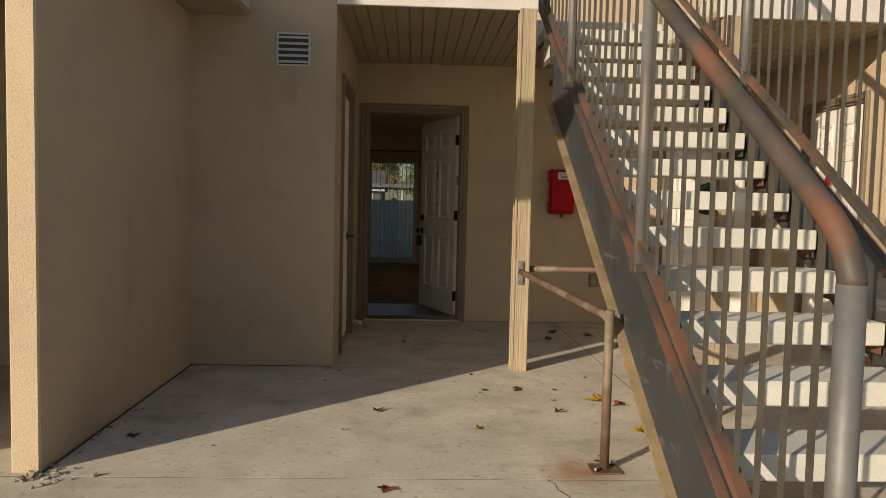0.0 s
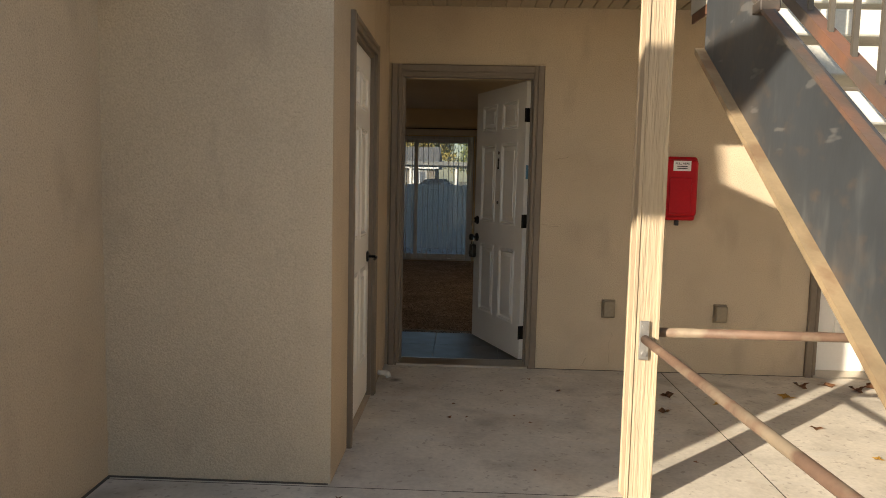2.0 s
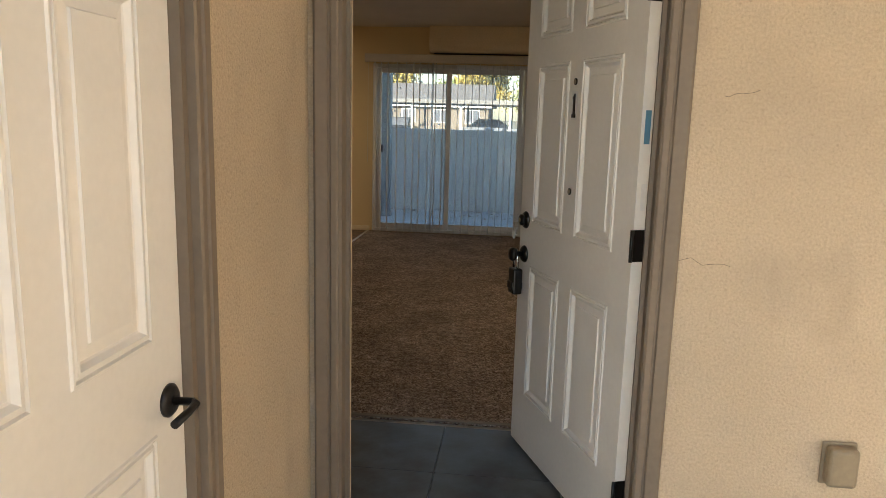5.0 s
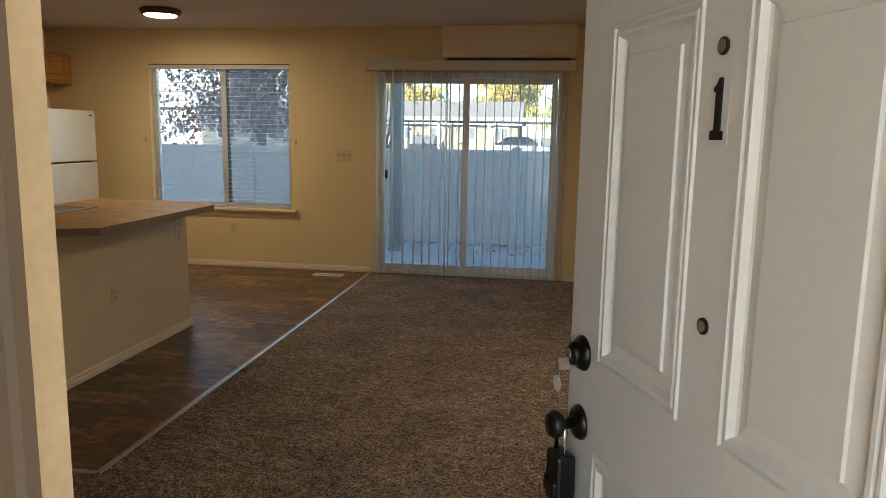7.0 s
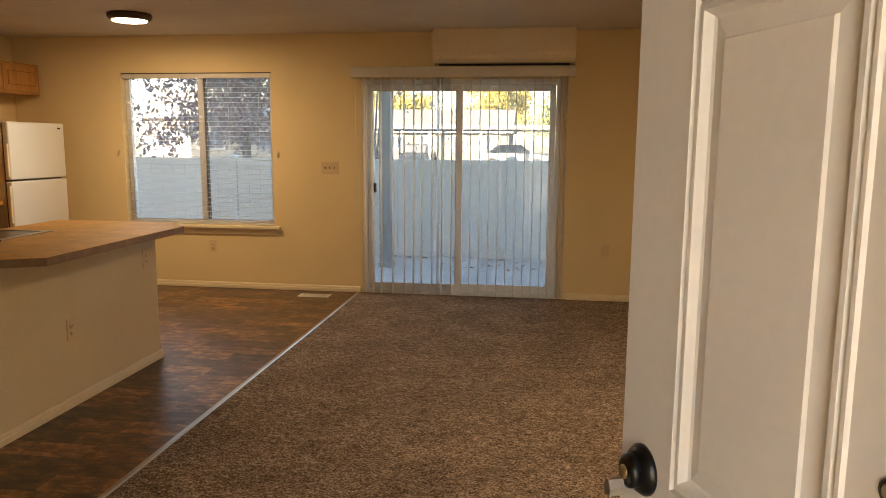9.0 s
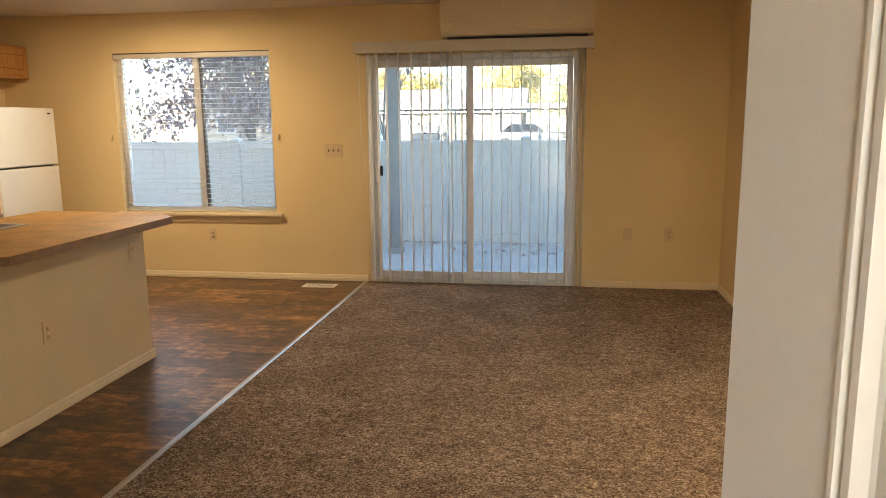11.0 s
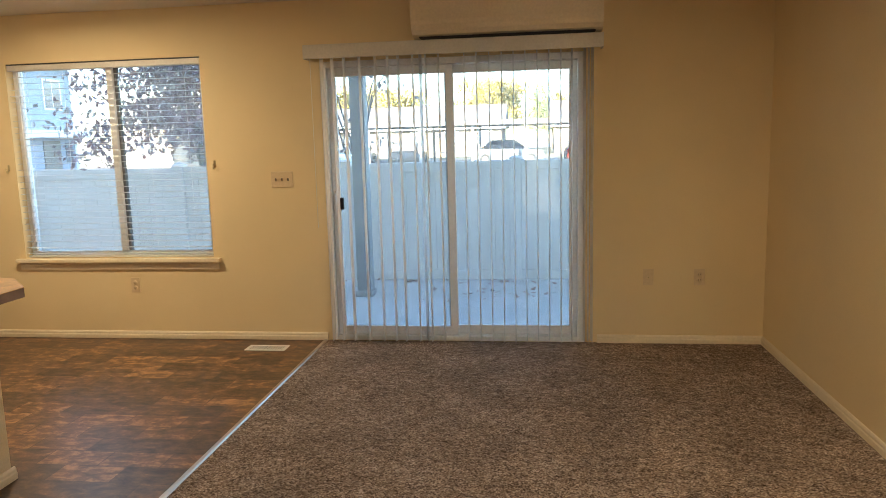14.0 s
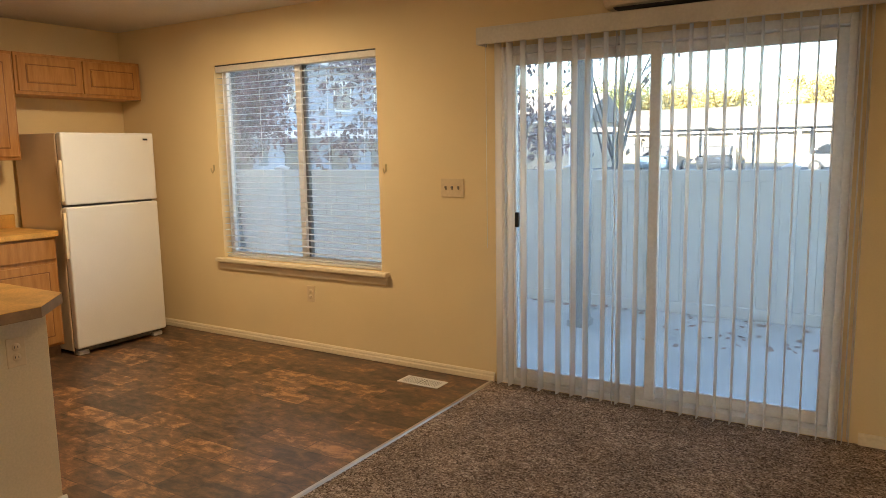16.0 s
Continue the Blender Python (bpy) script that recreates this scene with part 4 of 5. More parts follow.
# fine cracks in the stucco
def crack(x, z, length, angle, seed):
    r = random.Random(seed)
    pts, p = [], Vector((x, -0.0005, z))
    for k in range(9):
        pts.append(p.copy())
        a = radians(angle + r.uniform(-28, 28))
        p = p + Vector((math.cos(a), 0, math.sin(a))) * length / 8
    c = part("crack", swept(pts, 0.0006, 4), bpy.data.materials["joint_dirt"], front)
    return c


crack(1.05, 1.495, 0.10, 8, 1)
crack(0.96, 1.02, 0.16, -8, 2)
crack(1.49, 0.01, 0.26, 92, 3)
crack(1.30, 0.0, 0.10, 80, 4)

# ---------------------------------------------------------------- small things of the porch
ext = thing("fire_extinguisher_cabinet", "red plastic fire extinguisher cabinet on the stucco wall", "cabinet", pose(1.905, 0, 1.085))
part("body", box(-0.128, 0.128, -0.10, -0.0, 0.0, 0.445, 0.02, 3), RED, ext)
part("lid", box(-0.122, 0.122, -0.15, -0.095, 0.03, 0.425, 0.025, 3), RED, ext)
part("rib", box(-0.075, 0.075, -0.160, -0.148, 0.05, 0.30, 0.006, 2), RED, ext)
part("latch", box(-0.012, 0.012, -0.11, -0.07, -0.035, 0.002, 0.003), INK, ext)
lab = part("label", box(-0.055, 0.065, -0.1520, -0.1495, 0.345, 0.415), LABEL, ext, "white label reading PULL HERE")
lettering("PULL HERE", 0.020, Matrix.Translation((0.005, -0.1525, 0.395)) @ Matrix.Rotation(radians(90), 4, "X"), INK, lab)
for k in range(2):
    part("text_bar", box(-0.03, 0.04, -0.1528, -0.1522, 0.360 + k * 0.014, 0.366 + k * 0.014), INK, lab)
side = part("side_label", box(-0.1295, -0.1282, -0.075, -0.035, 0.12, 0.32), LABEL, ext, "white side label reading FIRE")
lettering("FIRE", 0.055, Matrix.Translation((-0.1300, -0.055, 0.22)) @ Matrix.Rotation(radians(-90), 4, "Z") @ Matrix.Rotation(radians(90), 4, "X") @ Matrix.Rotation(radians(-90), 4, "Z"), RED, side)


def outlet_cover(x, z):
    o = thing("outlet_cover", "weathered beige outdoor outlet cover on stucco", "outlet", pose(x, 0, z), group="outdoor outlets")
    part("back_plate", box(-0.05, 0.05, -0.012, 0.0, -0.068, 0.068, 0.006, 2), COVER, o)
    part("hood", box(-0.043, 0.043, -0.055, -0.010, -0.060, 0.062, 0.014, 3), COVER, o)


outlet_cover(1.475, 0.43)
outlet_cover(2.275, 0.415)

vent = thing("wall_vent", "white metal louvred vent in the stucco", "vent", pose(-0.4425, -2.117, 2.215))
for x0, x1, z0, z1 in ((-0.117, 0.117, 0.103, 0.115), (-0.117, 0.117, -0.115, -0.103), (-0.117, -0.105, -0.103, 0.103), (0.105, 0.117, -0.103, 0.103)):
    part("frame", box(x0, x1, -0.016, 0.0, z0, z1, 0.002), WHITEMETAL, vent)
part("backing", box(-0.105, 0.105, -0.003, 0.0, -0.103, 0.103), DARKBOX, vent)
for k in range(5):
    z = -0.085 + k * 0.042
    part("louvre", prism([(-0.015, z - 0.008), (-0.013, z - 0.009), (-0.003, z + 0.009), (-0.005, z + 0.010)], "x", -0.104, 0.104), WHITEMETAL, vent)

spout = thing("drain_spout", "short white plastic drain pipe by the wall foot", "pipe", pose(BX, -0.42, 0.02))
part("pipe", tube((0.0, 0, 0), (0.055, 0, -0.004), 0.017, 14), PVC, spout)
part("elbow", swept([(0.05, 0, -0.004), (0.068, 0, -0.008), (0.074, 0, -0.03)], 0.020, 14), PVC, spout)

# fallen leaves
def maple_leaf(name, x, y, z, size, rot, color, curl, label):
    bm = bmesh.new()
    pts = []
    for k in range(15):
        a = math.tau * k / 15
        r = size * (1.0 if k % 3 == 0 else (0.52 if k % 3 == 1 else 0.62))
        if k == 0:
            r = size * 1.05
        pts.append(bm.verts.new((r * math.cos(a), r * math.sin(a), curl * size * ((math.cos(a * 2 + rot)) * 0.5 + 0.5))))
    c = bm.verts.new((0, 0, 0.0))
    for k in range(15):
        bm.faces.new((c, pts[k], pts[(k + 1) % 15]))
    bmesh.ops.solidify(bm, geom=list(bm.faces), thickness=0.0012)
    ob = solo(name, bm, color, label, "leaf", group="fallen leaves")
    ob.matrix_world = pose(x, y, z + 0.003, 0, 0, math.degrees(rot))
    return ob


LEAF_Y = mat("leaf_yellow", (0.62, 0.38, 0.07), 0.7, var=0.2, scale=30)
LEAF_B = mat("leaf_brown", (0.27, 0.13, 0.06), 0.8, var=0.25, scale=30)
LEAF_R = mat("leaf_red", (0.35, 0.09, 0.04), 0.8, var=0.2, scale=30)
rnd = random.Random(5)
for x, y, s, c in ((1.11, -2.75, 0.05, LEAF_B), (1.28, -3.22, 0.04, LEAF_B), (0.79, -3.55, 0.035, LEAF_Y), (0.24, -3.23, 0.05, LEAF_B), (0.08, -3.59, 0.02, LEAF_Y), (0.33, -4.37, 0.055, LEAF_R), (1.58, -2.97, 0.11, LEAF_Y), (1.68, -3.07, 0.06, LEAF_R), (-0.95, -3.71, 0.05, LEAF_B),
                   (1.64, -3.58, 0.055, LEAF_Y), (1.13, -2.68, 0.03, LEAF_R), (0.9, -2.75, 0.035, LEAF_B), (2.55, -0.55, 0.08, LEAF_Y), (2.75, -0.30, 0.07, LEAF_B), (2.95, -0.25, 0.08, LEAF_B),
                   (3.10, -0.35, 0.07, LEAF_B), (3.25, -0.28, 0.085, LEAF_B), (2.05, -0.75, 0.07, LEAF_Y), (1.75, -0.62, 0.06, LEAF_B), (1.65, -0.95, 0.05, LEAF_B), (2.45, -1.15, 0.05, LEAF_B), (2.55, -1.6, 0.04, LEAF_Y)):
    maple_leaf("leaf", x, y, GZ, s * 0.8, rnd.random() * 6.3, c, rnd.uniform(0.15, 0.7), "dry yellow maple leaf on concrete" if c is LEAF_Y else "curled brown dead leaf on concrete")
for k in range(26):
    x, y = rnd.uniform(-0.9, 1.7), rnd.uniform(-4.1, -0.3)
    if x < 0 and y > -2.2:
        continue
    maple_leaf("leaf_scrap", x, y, GZ, rnd.uniform(0.010, 0.022), rnd.random() * 6.3, LEAF_B, rnd.uniform(0.1, 0.6), "small scrap of dead leaf on concrete")

# crumbled concrete and plaster at the free end of the wing wall
rub = bmesh.new()
rr = random.Random(21)
for k in range(60):
    s = rr.uniform(0.006, 0.022) if k > 5 else rr.uniform(0.025, 0.045)
    x, y = LWX + abs(rr.gauss(0.02, 0.11)) - 0.06, -4.24 + rr.gauss(0, 0.05)
    if k > 40:
        x, y = LWX + 0.012 + abs(rr.gauss(0, 0.03)), rr.uniform(-4.2, -3.1)
    if y > -4.212 and x < LWX:
        y = -4.23
    q = pose(x, y, GZ + s * 0.25, rr.uniform(0, 30), rr.uniform(0, 30), rr.uniform(0, 360))
    res = bmesh.ops.create_icosphere(rub, subdivisions=1, radius=s * 0.6, matrix=q @ Matrix.Diagonal((1, rr.uniform(0.5, 0.9), rr.uniform(0.4, 0.7), 1)))
    for v in res["verts"]:
        v.co += Vector((rr.uniform(-1, 1), rr.uniform(-1, 1), rr.uniform(-1, 1))) * s * 0.12
solo("rubble", rub, mat("rubble_grey", (0.34, 0.29, 0.22), 0.95, var=0.2, scale=30), "crumbled concrete bits at the foot of the wall", "rubble", kind="stuff")

# ---------------------------------------------------------------- window with blinds
win = thing("window_1", "white vinyl sliding window with a painted sill", "window", kind="structure")
fy0, fy1 = BACK + 0.075, BACK + 0.13
fw = 0.045
for a, b, c, d in ((WX0, WX1, WZ1 - fw, WZ1), (WX0, WX1, WZ0, WZ0 + fw), (WX0, WX0 + fw, WZ0 + fw, WZ1 - fw), (WX1 - fw, WX1, WZ0 + fw, WZ1 - fw)):
    part("window_frame", box(a, b, fy0, fy1, c, d, 0.004), VINYLWHITE, win)
wm = (WX0 + WX1) / 2 + 0.02
part("mullion", box(wm - 0.026, wm + 0.026, fy0 - 0.012, fy1 - 0.012, WZ0 + fw, WZ1 - fw, 0.004), VINYLWHITE, win)
part("sash_edge", box(wm + 0.026, wm + 0.046, fy0 + 0.01, fy1 - 0.01, WZ0 + fw, WZ1 - fw), FRIDGEGREY, win)
for a, b in ((WX0 + fw, wm - 0.026), (wm + 0.046, WX1 - fw)):
    p = part("pane", box(a, b, BACK + 0.100, BACK + 0.106, WZ0 + fw, WZ1 - fw), GLASS, win)
    p.visible_shadow = False
scr = part("insect_screen", box(wm + 0.046, WX1 - fw, BACK + 0.120, BACK + 0.121, WZ0 + fw, WZ1 - fw), SCREEN, win)
scr.visible_shadow = False
part("window_sill", box(WX0 - 0.06, WX1 + 0.065, BACK - 0.048, BACK + 0.07, WZ0 - 0.030, WZ0 - 0.001, 0.006, 2), TRIMPAINT, win)
part("apron", prism([(BACK - 0.016, WZ0 - 0.085), (BACK - 0.016, WZ0 - 0.045), (BACK - 0.024, WZ0 - 0.031), (BACK - 0.001, WZ0 - 0.031), (BACK - 0.001, WZ0 - 0.085)], "x", WX0 - 0.04, WX1 + 0.045), TRIMPAINT, win)

blind = thing("window_blind", "white horizontal mini blind, lowered with open slats", "blind")
part("head_rail", box(WX0 + 0.006, WX1 - 0.006, BACK + 0.004, BACK + 0.055, WZ1 - 0.052, WZ1 - 0.010, 0.004), BLIND, blind)
# dark strip in place of the shadow line above the head rail
part("mounting_channel", box(WX0 + 0.006, WX1 - 0.006, BACK + 0.006, BACK + 0.050, WZ1 - 0.0095, WZ1 - 0.001), DARKBOX, blind, "dark strip painting the shaded gap over the head rail")
NS = 31
for k in range(NS):
    z = WZ0 + 0.035 + k * (WZ1 - WZ0 - 0.085) / (NS - 1)
    part("slat", prism([(BACK + 0.008, z - 0.001), (BACK + 0.030, z + 0.0012), (BACK + 0.052, z), (BACK + 0.052, z + 0.0012), (BACK + 0.030, z + 0.0026), (BACK + 0.008, z + 0.0004)], "x", WX0 + 0.010, WX1 - 0.010), SLAT, blind)
part("bottom_rail", box(WX0 + 0.010, WX1 - 0.010, BACK + 0.018, BACK + 0.044, WZ0 + 0.004, WZ0 + 0.020, 0.003), BLIND, blind)
for x in (WX0 + 0.14, wm - 0.35, wm + 0.30, WX1 - 0.14):
    part("ladder_cord", tube((x, BACK + 0.0305, WZ0 + 0.01), (x, BACK + 0.0305, WZ1 - 0.04), 0.0012, 5), BLIND, blind)
part("tilt_wand", tube((WX0 + 0.085, BACK + 0.006, WZ0 + 0.10), (WX0 + 0.085, BACK + 0.006, WZ1 - 0.06), 0.004, 8), VINYLWHITE, blind)

def curtain_hook(x):
    h = thing("curtain_hook", "small brass tie-back hook on the wall", "hook", pose(x, BACK, 1.33), group="tie-back hooks")
    part("plate", box(-0.008, 0.008, -0.004, 0.0, -0.02, 0.025, 0.002), BRASS, h)
    part("hook", swept([(0, -0.003, -0.015), (0, -0.02, -0.035), (0, -0.032, -0.022), (0, -0.03, 0.0)], 0.003, 8), BRASS, h)


curtain_hook(WX0 - 0.06)
curtain_hook(WX1 + 0.06)

# ---------------------------------------------------------------- sliding patio door
sld = thing("door_2", "white vinyl sliding patio door with two panels", "sliding door", kind="structure")
ow = 0.045
part("outer_frame", box(SX0, SX0 + ow, BACK + 0.003, BACK + 0.14, 0.0, SZ1, 0.003), VINYLWHITE, sld)
part("outer_frame", box(SX1 - ow, SX1, BACK + 0.003, BACK + 0.14, 0.0, SZ1, 0.003), VINYLWHITE, sld)
part("outer_frame", box(SX0 + ow, SX1 - ow, BACK + 0.003, BACK + 0.14, SZ1 - ow, SZ1, 0.003), VINYLWHITE, sld)
part("track", box(SX0 + ow, SX1 - ow, BACK + 0.003, BACK + 0.14, 0.0, 0.035, 0.003), VINYLWHITE, sld)
smx = -0.42


def panel(x0, x1, y):
    st = 0.055
    p = part("panel", box(x0, x0 + st, y, y + 0.035, 0.036, SZ1 - ow - 0.002, 0.003), VINYLWHITE, sld)
    part("stile", box(x1 - st, x1, y, y + 0.035, 0.036, SZ1 - ow - 0.002, 0.003), VINYLWHITE, p)
    part("rail", box(x0 + st, x1 - st, y, y + 0.035, 0.036, 0.100, 0.003), VINYLWHITE, p)
    part("rail", box(x0 + st, x1 - st, y, y + 0.035, SZ1 - ow - 0.06, SZ1 - ow - 0.002, 0.003), VINYLWHITE, p)
    g = part("pane", box(x0 + st, x1 - st, y + 0.014, y + 0.020, 0.100, SZ1 - ow - 0.06), CLEARGLASS, p)
    g.visible_shadow = False
    return p


pa = panel(SX0 + ow + 0.002, smx + 0.035, BACK + 0.030)
pb = panel(smx - 0.035, SX1 - ow - 0.002, BACK + 0.075)
handle = part("handle", swept([(SX0 + 0.075, BACK + 0.028, 0.93), (SX0 + 0.075, BACK - 0.010, 0.945), (SX0 + 0.075, BACK - 0.014, 1.02), (SX0 + 0.075, BACK - 0.010, 1.095), (SX0 + 0.075, BACK + 0.028, 1.11)], 0.009, 10), VINYLWHITE, pa)
part("latch", box(SX0 + 0.103, SX0 + 0.130, BACK + 0.010, BACK + 0.030, 0.975, 1.065, 0.006, 2), BLACK, pa, "black latch")

vb = thing("vertical_blind", "cream vertical blind, drawn across with vanes turned open", "blind")
part("valance", box(-1.415, 0.635, BACK - 0.115, BACK - 0.10, 2.04, 2.135, 0.003), BLIND, vb, "cream valance board")
part("valance_return", box(-1.415, -1.403, BACK - 0.10, BACK - 0.001, 2.04, 2.135), BLIND, vb)
part("valance_return", box(0.623, 0.635, BACK - 0.10, BACK - 0.001, 2.04, 2.135), BLIND, vb)
part("valance_top", box(-1.403, 0.623, BACK - 0.10, BACK - 0.001, 2.125, 2.134), BLIND, vb)
part("track", box(-1.38, 0.60, BACK - 0.078, BACK - 0.040, 2.07, 2.105), VINYLWHITE, vb)
VANES = (-1.30, -1.225, -1.14, -1.03, -0.92, -0.83, -0.755, -0.655, -0.565, -0.475, -0.30, -0.215, -0.13, -0.045, 0.035, 0.115, 0.195, 0.275, 0.355, 0.430)
vr = random.Random(3)


def vane(x, ang):
    bm = bmesh.new()
    n = 5
    for k in range(n):
        u0, u1 = -0.044 + k * 0.0176, -0.044 + (k + 1) * 0.0176
        c0, c1 = 0.006 * (1 - (u0 / 0.044) ** 2), 0.006 * (1 - (u1 / 0.044) ** 2)
        vs = [bm.verts.new(p) for p in ((c0, u0, 0.02), (c1, u1, 0.02), (c1, u1, 2.065), (c0, u0, 2.065))]
        bm.faces.new(vs).smooth = True
    bmesh.ops.remove_doubles(bm, verts=bm.verts, dist=1e-5)
    bmesh.ops.solidify(bm, geom=list(bm.faces), thickness=0.001)
    v = part("vane", bm, VANE, vb)
    v.matrix_local = pose(x, BACK - 0.058, 0, 0, 0, ang)


for x in VANES:
    vane(x, vr.uniform(-2, 2) + 1.5)
for x in (0.515, 0.540, 0.566):
    vane(x, vr.uniform(2, 10))
vane(-0.60, 22)
part("pull_cord", tube((-1.385, BACK - 0.05, 0.85), (-1.385, BACK - 0.05, 2.07), 0.002, 6), VINYLWHITE, vb)

# wall-mounted air unit over the door
ac = thing("air_unit", "cream wall-mounted air unit above the sliding door", "air conditioner", pose(0.0, BACK, 2.15))
part("body", prism([(-0.001, 0.0), (-0.11, 0.0), (-0.150, 0.012), (-0.182, 0.040), (-0.196, 0.072), (-0.20, 0.10), (-0.20, 0.302), (-0.001, 0.302)], "x", -0.635, 0.625), TRIMPAINT, ac)
part("grille", prism([(-0.04, -0.006), (-0.12, -0.006), (-0.150, 0.0), (-0.04, 0.0)], "x", -0.59, 0.58), DARKBOX, ac)

# ---------------------------------------------------------------- plates, outlets, register
def outlet(name, m, label, group="outlets"):
    o = thing(name, label, "outlet", m, group=group)
    part("plate", box(-0.036, 0.036, -0.006, 0.0, -0.058, 0.058, 0.003, 2), PLATE, o)
    for z in (-0.02, 0.02):
        s = part("socket", lathe([(0, 0), (0.0165, 0), (0.0165, 0.0015), (0, 0.0015)], Matrix.Translation((0, -0.006, z)) @ Matrix.Rotation(radians(90), 4, "X"), 18), PLATE, o)
        for x in (-0.006, 0.006):
            part("slot", box(x - 0.001, x + 0.001, -0.0080, -0.0072, z - 0.004, z + 0.005), INK, s)
    return o


OUT_L = "cream double outlet with wall plate"
outlet("outlet", pose(-2.87, BACK, 0.42), OUT_L)
outlet("outlet", pose(1.305, BACK, 0.475), OUT_L)
coax = thing("cable_plate", "cream wall plate with a cable socket", "outlet", pose(0.96, BACK, 0.475))
part("plate", box(-0.036, 0.036, -0.006, 0.0, -0.058, 0.058, 0.003, 2), PLATE, coax)
part("socket", tube((0, -0.006, 0), (0, -0.018, 0), 0.005, 10), BRASS, coax)
outlet("outlet", pose(RIGHT, 4.36, 0.43, 0, 0, -90), OUT_L)
outlet("outlet", pose(-2.157, 3.42, 0.43, 0, 0, 90), OUT_L)
outlet("outlet", pose(-2.157, 4.20, 0.70, 0, 0, 90), OUT_L)

sw = thing("light_switch", "cream triple light switch plate", "switch", pose(-1.655, BACK, 1.205))
part("plate", box(-0.083, 0.083, -0.006, 0.0, -0.058, 0.058, 0.003, 2), PLATE, sw)
for x in (-0.046, 0.0, 0.046):
    t = part("toggle", prism([(-0.006, -0.012), (-0.018, 0.004), (-0.015, 0.010), (-0.006, 0.012)], "x", x - 0.005, x + 0.005), COVER, sw)

reg = thing("floor_register", "cream metal floor vent in the vinyl", "vent", pose(-1.76, 6.42, -0.003))
for a in ((-0.15, 0.15, 0.048, 0.066), (-0.15, 0.15, -0.066, -0.048), (-0.15, -0.13, -0.048, 0.048), (0.13, 0.15, -0.048, 0.048), (-0.006, 0.006, -0.048, 0.048)):
    part("frame", box(a[0], a[1], a[2], a[3], 0.0, 0.005, 0.001), VINYLWHITE, reg)
part("well", box(-0.13, 0.13, -0.048, 0.048, 0.0, 0.001), DARKBOX, reg)
for k in range(20):
    x = -0.124 + k * 0.013
    if abs(x) > 0.008:
        part("louvre", box(x - 0.003, x + 0.003, -0.048, 0.048, 0.001, 0.004), VINYLWHITE, reg)

# ---------------------------------------------------------------- ceiling lamp
lamp = thing("ceiling_lamp", "round flush ceiling lamp with bronze rim, lit", "ceiling lamp", pose(-2.95, 5.50, CEIL), group="ceiling lamps")
part("rim", lathe([(0.0, 0.0), (0.165, 0.0), (0.172, -0.012), (0.170, -0.026), (0.155, -0.048), (0.140, -0.054), (0.135, -0.050), (0.135, -0.040), (0.0, -0.040)], Matrix.Identity(4), 40), mat("bronze", (0.11, 0.075, 0.05), 0.45, 0.5), lamp)
part("diffuser", lathe([(0.0, -0.042), (0.134, -0.042), (0.130, -0.056), (0.09, -0.064), (0.0, -0.067)], Matrix.Identity(4), 40), LAMPGLOW, lamp, "glowing white diffuser")
# added second lamp, unseen, over the fill light of the hall
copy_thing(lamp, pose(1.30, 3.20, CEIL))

# ---------------------------------------------------------------- peninsula
PX, PY0, PY1 = -2.157, 2.72, 4.33
structure("half_wall", box(PX - 0.12, PX, PY0, PY1, -0.003, 0.878, 0.004), mat("half_wall_paint", (0.72, 0.585, 0.37), 0.7, var=0.03, fine=120, bump=0.2, bump_dist=0.003), "cream painted half wall of the kitchen bar", "wall")
structure("baseboard_bar", skirting(PY0, PY1 + 0.014, x=PX + 0.001), TRIMPAINT, BASE_L, "baseboard")
structure("baseboard_bar_end", skirting(PX - 0.12, PX, y=PY1 - 0.001, inward=-1), TRIMPAINT, BASE_L, "baseboard")
top = thing("bar_counter", "wood-grain laminate bar counter with clipped corners", "counter")
outline = [(-2.84, 2.72), (-2.12, 2.72), (-1.855, 2.87), (-1.855, 4.15), (-2.04, 4.335), (-2.84, 4.335)]
# the sink cut-out leaves a frame of four boards round the basin
hx0, hx1, hy0, hy1 = -2.82, -2.48, 3.02, 3.73
core = prism(outline, "z", 0.880, 0.918)
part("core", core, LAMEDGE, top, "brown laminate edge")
bm = prism([(x + (0.0006 if x > -2.8 else 0), y) for x, y in outline], "z", 0.9182, 0.9205)
part("surface", bm, LAMINATE, top, "tan laminate surface")
sink = thing("sink", "stainless steel kitchen sink with rim", "sink", pose(0, 0, 0.9205))
rim = bmesh.new()
for a in ((hx0 - 0.02, hx1 + 0.02, hy0 - 0.02, hy0 + 0.02), (hx0 - 0.02, hx1 + 0.02, hy1 - 0.02, hy1 + 0.02), (hx0 - 0.02, hx0 + 0.02, hy0 + 0.02, hy1 - 0.02), (hx1 - 0.02, hx1 + 0.02, hy0 + 0.02, hy1 - 0.02)):
    add_box(rim, a[0], a[1], a[2], a[3], 0.0005, 0.006, 0.002)
part("rim", rim, ALU, sink)
part("basin", box(hx0 + 0.02, hx1 - 0.02, hy0 + 0.02, hy1 - 0.02, 0.0005, 0.002), mat("basin_steel", (0.20, 0.19, 0.18), 0.3, 0.9), sink)
fau = thing("faucet", "chrome kitchen faucet behind the sink", "faucet", pose(-2.42, 3.16, 0.9205, 0, 0, 0))
part("base", box(-0.025, 0.025, -0.10, 0.10, 0.0, 0.018, 0.006, 2), CHROME, fau)
part("spout", swept([(0, 0, 0.015), (0, 0, 0.07), (-0.03, 0, 0.105), (-0.09, 0, 0.115), (-0.16, 0, 0.10), (-0.175, 0, 0.08)], 0.011, 12), CHROME, fau)
part("lever", swept([(0, 0, 0.07), (0.01, 0.02, 0.10), (0.012, 0.06, 0.125)], 0.007, 10), CHROME, fau)
